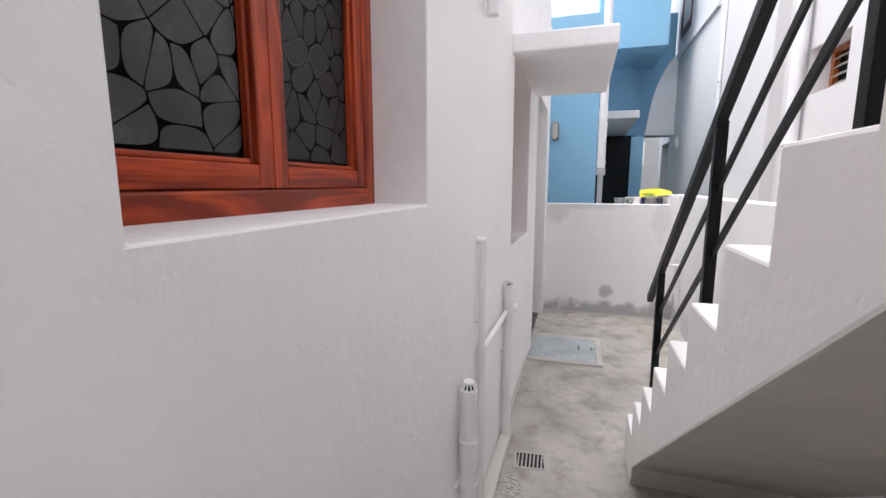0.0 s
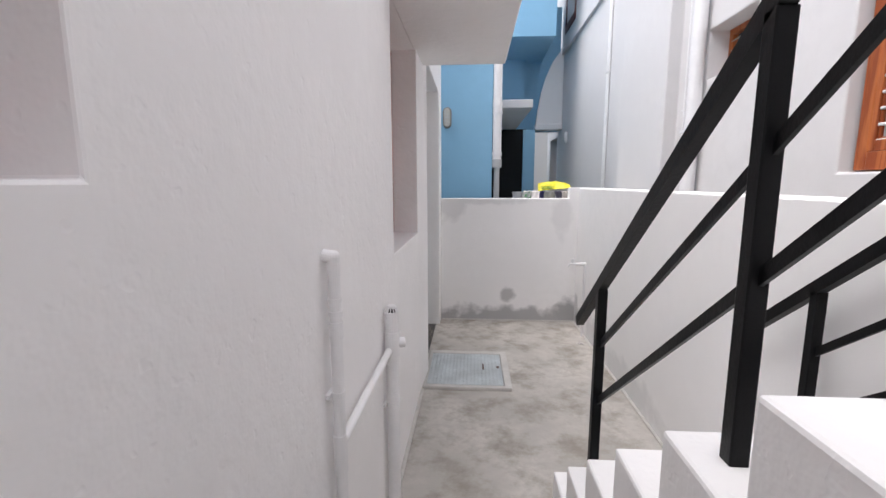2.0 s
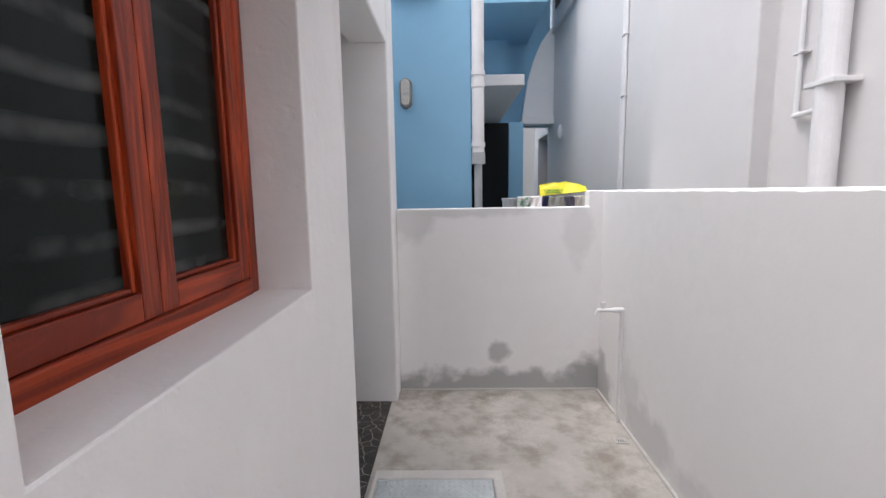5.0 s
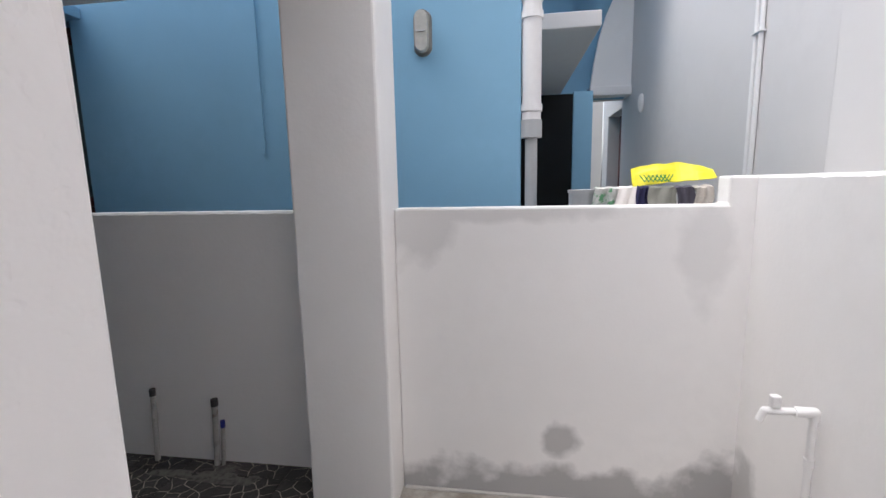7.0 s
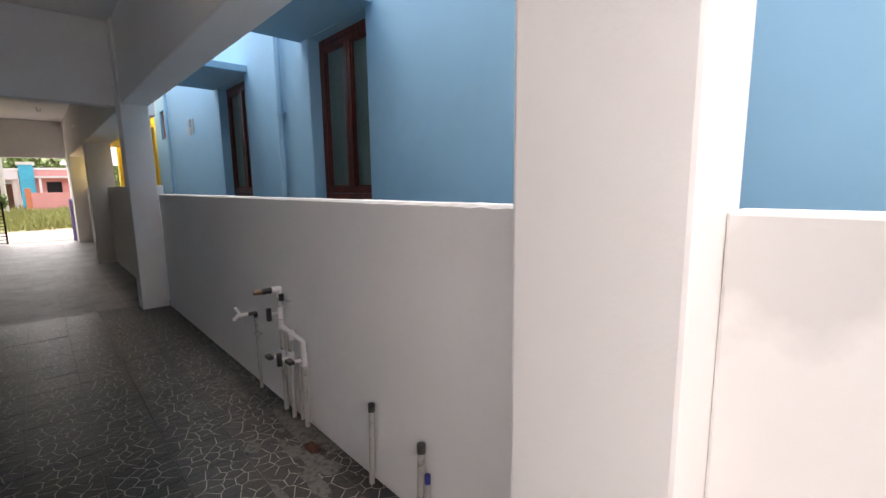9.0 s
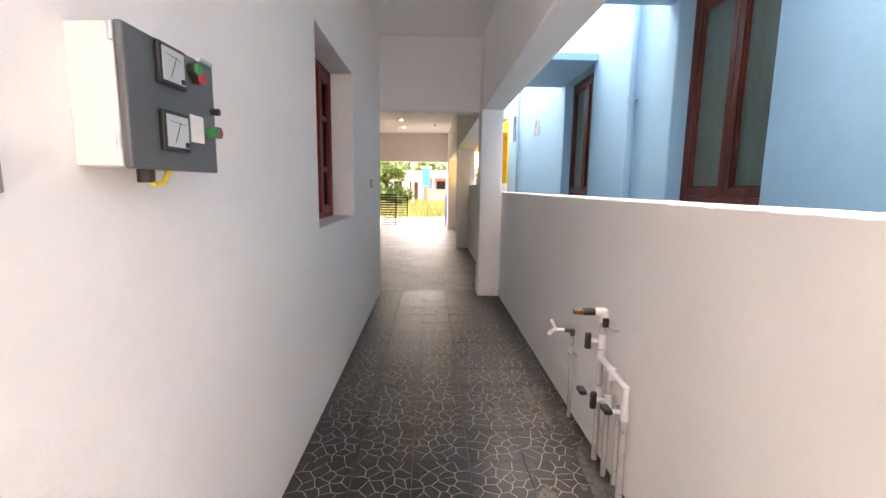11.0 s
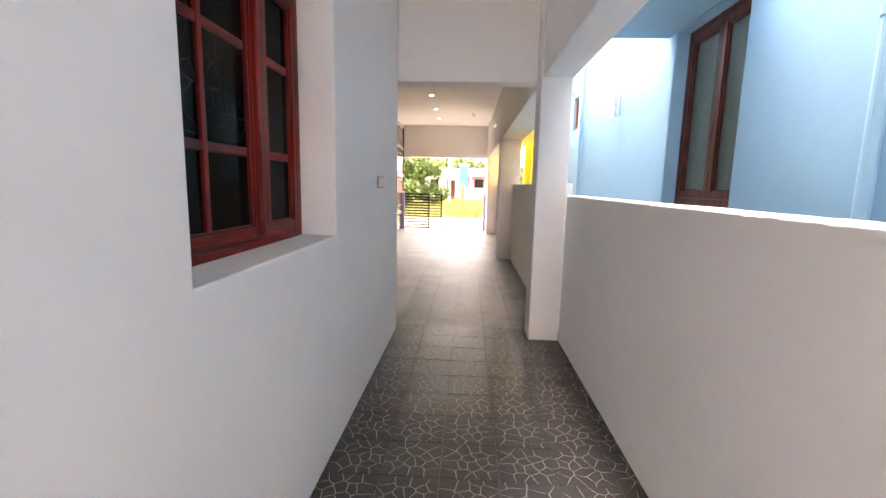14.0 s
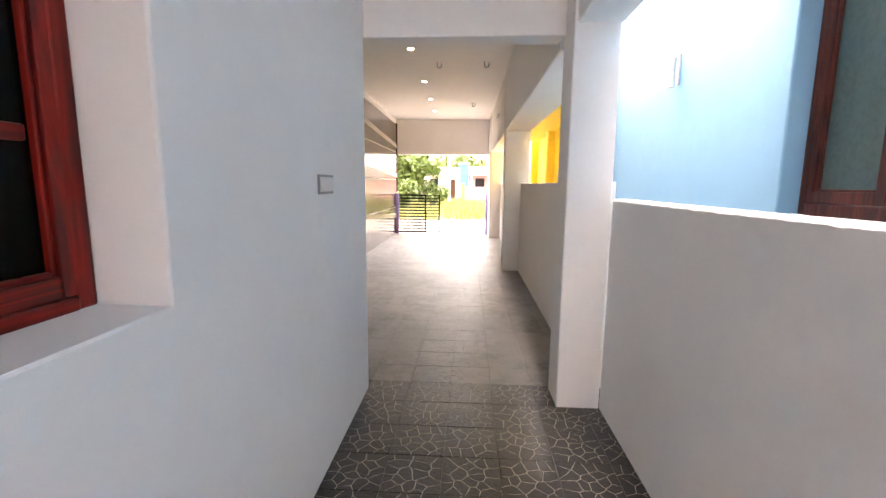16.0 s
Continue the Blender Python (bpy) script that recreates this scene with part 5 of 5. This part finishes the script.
tree(-31.0, -5.6, 5.4, 2.9, 11, "broad leafy green tree across the road", 0.17, 8000)
tree(-36.0, -10.5, 5.6, 2.6, 12, "leafy green tree behind the vacant plot", 0.2, 6000)
tree(-27.5, -4.9, 2.0, 1.1, 13, "low bushy green shrub on the vacant plot", 0.12, 4000)
tree(-30.0, -3.1, 1.7, 1.0, 14, "low green shrub among the weeds", 0.11, 3000)
tree(-56.0, -1.2, 4.6, 2.6, 15, "dense green tree behind the far houses", 0.22, 4500)
tree(-57.0, 3.4, 4.4, 2.6, 16, "dense green tree behind the far houses", 0.22, 4500)
tree(-55.0, -5.6, 4.7, 2.4, 17, "dense green tree behind the far houses", 0.22, 4500)


def palm(x, y, h, seed):
    t = thing("palm_tree", "tall palm tree beyond the far houses", "palm tree", (x, y, -0.06))
    rng = random.Random(seed)
    part("trunk", rod((0, 0, 0), (0.3, 0.2, h), 0.16, r2=0.10, sides=10), BARK, t)
    bm = bmesh.new()
    for k in range(16):
        a = 2 * math.pi * k / 16 + rng.uniform(-0.2, 0.2)
        lift = rng.uniform(-0.1, 0.7)
        prev = None
        for j in range(8):
            s = j / 7
            r = 2.4 * s
            p = Vector((0.3 + math.cos(a) * r, 0.2 + math.sin(a) * r, h + lift * r - 0.42 * r * r))
            side = Vector((-math.sin(a), math.cos(a), 0)) * 0.30 * math.sin(math.pi * min(1, s + 0.12))
            v = (bm.verts.new(p + side - Vector((0, 0, 0.14))), bm.verts.new(p), bm.verts.new(p - side - Vector((0, 0, 0.14))))
            if prev:
                bm.faces.new((prev[0], prev[1], v[1], v[0]))
                bm.faces.new((prev[1], prev[2], v[2], v[1]))
            prev = v
    part("fronds", bm, LEAF, t)


for i, (x, y, h) in enumerate(((-62, -4.5, 5.3), (-66, -1.0, 5.8), (-60, -8, 5.2), (-64, 2.5, 5.4), (-61, 0.6, 4.9), (-65, -2.8, 5.5))):
    palm(x, y, h, 20 + i)


def grass():
    rng = random.Random(5)
    verts, faces = [], []
    for _ in range(32000):
        x, y = rng.uniform(-44, -22.6), rng.uniform(-16, 9)
        tall = 0.15 + 0.45 * max(0, noise.noise((x * 0.35, y * 0.35, 1))) + rng.uniform(0, 0.22)
        a = rng.uniform(0, 3.14)
        w = rng.uniform(0.015, 0.05)
        dx, dy = math.cos(a) * w, math.sin(a) * w
        lx, ly = rng.uniform(-0.25, 0.25), rng.uniform(-0.25, 0.25)
        i = len(verts)
        verts += [(x - dx, y - dy, -0.07), (x + dx, y + dy, -0.07), (x + lx, y + ly, tall)]
        faces.append((i, i + 1, i + 2))
    me = bpy.data.meshes.new("wild_grass")
    me.from_pydata(verts, [], faces)
    me.materials.append(LEAF_PALE)
    tagged(new("wild_grass", me), "tall pale green weeds on a vacant plot", "grass", kind="stuff")


grass()


def far_house(x, y0, y1, h, mat, trim, label):
    t = thing("house", label, "house", kind="structure")
    part("wall", solid([(x - 6, y0, -0.06, x, y1, h)], [(x - 0.3, y0 + 0.6, 0.9, x + 0.1, y0 + 1.5, 2.1)]), mat, t)
    part("roof", box((x - 6.1, y0 - 0.15, h), (x + 0.25, y1 + 0.15, h + 0.16)), trim, t)
    w = part("window", box((x - 0.12, y0 + 0.62, 0.92), (x - 0.05, y0 + 1.48, 2.08)), DARK, t)
    part("door", box((x - 0.02, y1 - 1.3, -0.05), (x + 0.03, y1 - 0.4, 2.0)), RUST, t)
    part("porch_slab", box((x, y0, 2.35), (x + 0.9, y1, 2.5)), trim, t)
    for y in (y0 + 0.2, y1 - 0.3):
        part("column", box((x + 0.7, y, -0.05), (x + 0.85, y + 0.15, 2.35)), trim, t)
    return t


CYAN = material("cyan_paint", (0.05, 0.42, 0.62), 0.6)
PINK = material("pink_paint", (0.72, 0.33, 0.32), 0.7, vary=0.1, scale=0.6)
ORANGE = material("orange_paint", (0.62, 0.20, 0.10), 0.7)
far_house(-44, -0.9, 3.6, 2.95, PINK, NEIGHBOUR_WHITE, "pink single-storey house across the vacant plot")
far_house(-50, -5.6, -1.9, 3.1, NEIGHBOUR_WHITE, NEIGHBOUR_WHITE, "white house across the vacant plot")
tw = thing("stair_tower", "bright cyan stair tower beside the pink house", "tower", kind="structure")
part("shaft", box((-45.4, -1.7, -0.06), (-43.6, -0.9, 3.3)), CYAN, tw)
part("parapet", box((-45.5, -1.8, 3.3), (-43.5, -0.8, 3.5)), NEIGHBOUR_WHITE, tw)
wk = thing("compound_wall", "low orange-and-white wall before the far house", "wall", kind="structure")
part("panel", box((-41.2, -1.2, -0.06), (-41.0, 3.4, 1.3)), PINK, wk)
part("pier", box((-41.25, -1.5, -0.06), (-40.95, -1.2, 1.6)), ORANGE, wk)
for y in (-2.4, 4.6):
    p = thing("utility_pole", "pale concrete utility pole", "pole", (-38, y, -0.06))
    part("shaft", rod((0, 0, 0), (0, 0, 8.0), 0.13, r2=0.09), CONCRETE_PALE, p)
    part("cross_arm", box((-0.05, -0.6, 7.3), (0.05, 0.6, 7.4)), CONCRETE_PALE, p)
structure("backdrop", box((-131, -90, -0.1), (-130, 90, 7.0)), material("distant_trees", (0.12, 0.17, 0.08), 0.9, vary=0.5, scale=0.25), "distant belt of trees", "backdrop", 0)


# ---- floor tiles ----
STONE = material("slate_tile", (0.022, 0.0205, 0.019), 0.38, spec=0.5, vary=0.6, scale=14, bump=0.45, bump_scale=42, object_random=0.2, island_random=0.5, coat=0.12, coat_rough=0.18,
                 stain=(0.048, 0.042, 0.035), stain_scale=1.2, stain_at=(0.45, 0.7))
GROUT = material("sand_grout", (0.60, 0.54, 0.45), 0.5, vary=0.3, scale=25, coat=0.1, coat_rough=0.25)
TILE = 0.3043


def tile_stones(seed):
    rng = random.Random(seed)
    e = TILE / 2 - 0.0016
    seeds = []
    while len(seeds) < 19:
        p = Vector((rng.uniform(-e, e), rng.uniform(-e, e)))
        if all(Vector(((p.x - q.x) * 0.85, p.y - q.y)).length > 0.042 for q in seeds):
            seeds.append(p)
    stones = []

    def edge(v):
        return abs(abs(v.x) - e) < 1e-5, abs(abs(v.y) - e) < 1e-5

    for p in seeds:
        poly = [Vector((-e, -e)), Vector((e, -e)), Vector((e, e)), Vector((-e, e))]
        for q in seeds:
            if q is not p and poly:
                poly = near_half(poly, p, q)
        if len(poly) < 3:
            continue
        rough = []
        for a, b in zip(poly, poly[1:] + poly[:1]):
            on_rim = any(u and w for u, w in zip(edge(a), edge(b)))
            cuts = 1 if on_rim or (b - a).length < 0.02 else 3
            for k in range(cuts):
                v = a.lerp(b, k / cuts)
                if k or not any(edge(v)):
                    w = noise.noise_vector((v.x * 38, v.y * 38, seed))
                    v = v + Vector((w.x, w.y)) * 0.006
                rough.append(Vector((max(-e, min(e, v.x)), max(-e, min(e, v.y)))))
        mid = sum(rough, Vector((0, 0))) / len(rough)
        inner = []
        for v in rough:
            reach = max((v - mid).length, 0.008)
            w = mid + (v - mid) * max(0.5, 1 - 0.0018 / reach)
            on = edge(v)
            inner.append(Vector((v.x if on[0] else w.x, v.y if on[1] else w.y)))
        stones.append((inner, mid))
    return stones


# paler copies of the passage tile and grout: sky sheen put into the colour
PORCH_STONE = material("sheen_slate_tile", (0.13, 0.121, 0.115), 0.46, spec=0.7, vary=0.45, scale=9, bump=0.5, bump_scale=30, object_random=0.2, island_random=0.25,
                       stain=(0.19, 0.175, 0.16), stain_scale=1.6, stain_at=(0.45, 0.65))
PORCH_GROUT = material("sheen_grout", (0.27, 0.235, 0.20), 0.45, vary=0.3, scale=25)


def tile_mesh(seed, stone=STONE, grout=GROUT):
    """One cement tile: a bed with raised crazy-paving stones."""
    verts, faces, mats = [], [], []
    e = TILE / 2 - 0.0014

    def quad_box(z0, z1):
        b = len(verts)
        for z in (z0, z1):
            verts.extend([(-e, -e, z), (e, -e, z), (e, e, z), (-e, e, z)])
        faces.append((b + 4, b + 5, b + 6, b + 7))
        mats.append(1)
        for i in range(4):
            j = (i + 1) % 4
            faces.append((b + i, b + j, b + 4 + j, b + 4 + i))
            mats.append(0)

    quad_box(-0.012, -0.0007)
    for poly, mid in tile_stones(seed):
        b, n = len(verts), len(poly)
        verts.extend([(v.x, v.y, -0.0007) for v in poly])
        verts.extend([(mid.x + (v.x - mid.x) * 0.985, mid.y + (v.y - mid.y) * 0.985, 0.0) for v in poly])
        faces.append(tuple(range(b + n, b + 2 * n)))
        mats.append(0)
        for i in range(n):
            j = (i + 1) % n
            faces.append((b + i, b + j, b + n + j, b + n + i))
            mats.append(0)
    me = bpy.data.meshes.new("floor_tile")
    me.from_pydata(verts, [], faces)
    me.materials.append(stone)
    me.materials.append(grout)
    me.polygons.foreach_set("material_index", mats)
    return me


def lay_tiles():
    variants = [tile_mesh(100 + k) for k in range(10)]
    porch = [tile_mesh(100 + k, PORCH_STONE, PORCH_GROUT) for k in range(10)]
    rng = random.Random(9)
    near = thing("passage_tiles", "dark slate-look floor tiles with pale crazy-paving joints", "floor", kind="structure")
    far_v, far_f, far_m = [], [], []
    x = -0.02 - TILE / 2
    while x > -16.9:
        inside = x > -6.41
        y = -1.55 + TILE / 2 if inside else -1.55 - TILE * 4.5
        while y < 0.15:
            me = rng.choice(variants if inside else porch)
            turn = rng.choice((0, 90, 180, 270))
            tilt = pose(x, y, rng.uniform(-0.0006, 0.0006), rng.uniform(-0.1, 0.1), rng.uniform(-0.1, 0.1), turn)
            if x > -8.6 and y > -2.0:
                ob = new("tile", me)
                ob.matrix_basis = tilt
                ob.parent = near
            else:
                b = len(far_v)
                far_v.extend([tilt @ v.co for v in me.vertices])
                far_f.extend([tuple(b + i for i in p.vertices) for p in me.polygons])
                far_m.extend([p.material_index for p in me.polygons])
            y += TILE
        x -= TILE
    me = bpy.data.meshes.new("porch_tiles")
    me.from_pydata(far_v, [], far_f)
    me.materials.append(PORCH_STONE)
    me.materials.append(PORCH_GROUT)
    me.polygons.foreach_set("material_index", far_m)
    tagged(new("porch_tiles", me), "slate-look tiles across the porch floor, sky sheen painted in as pale grey", "floor", kind="stuff")


lay_tiles()
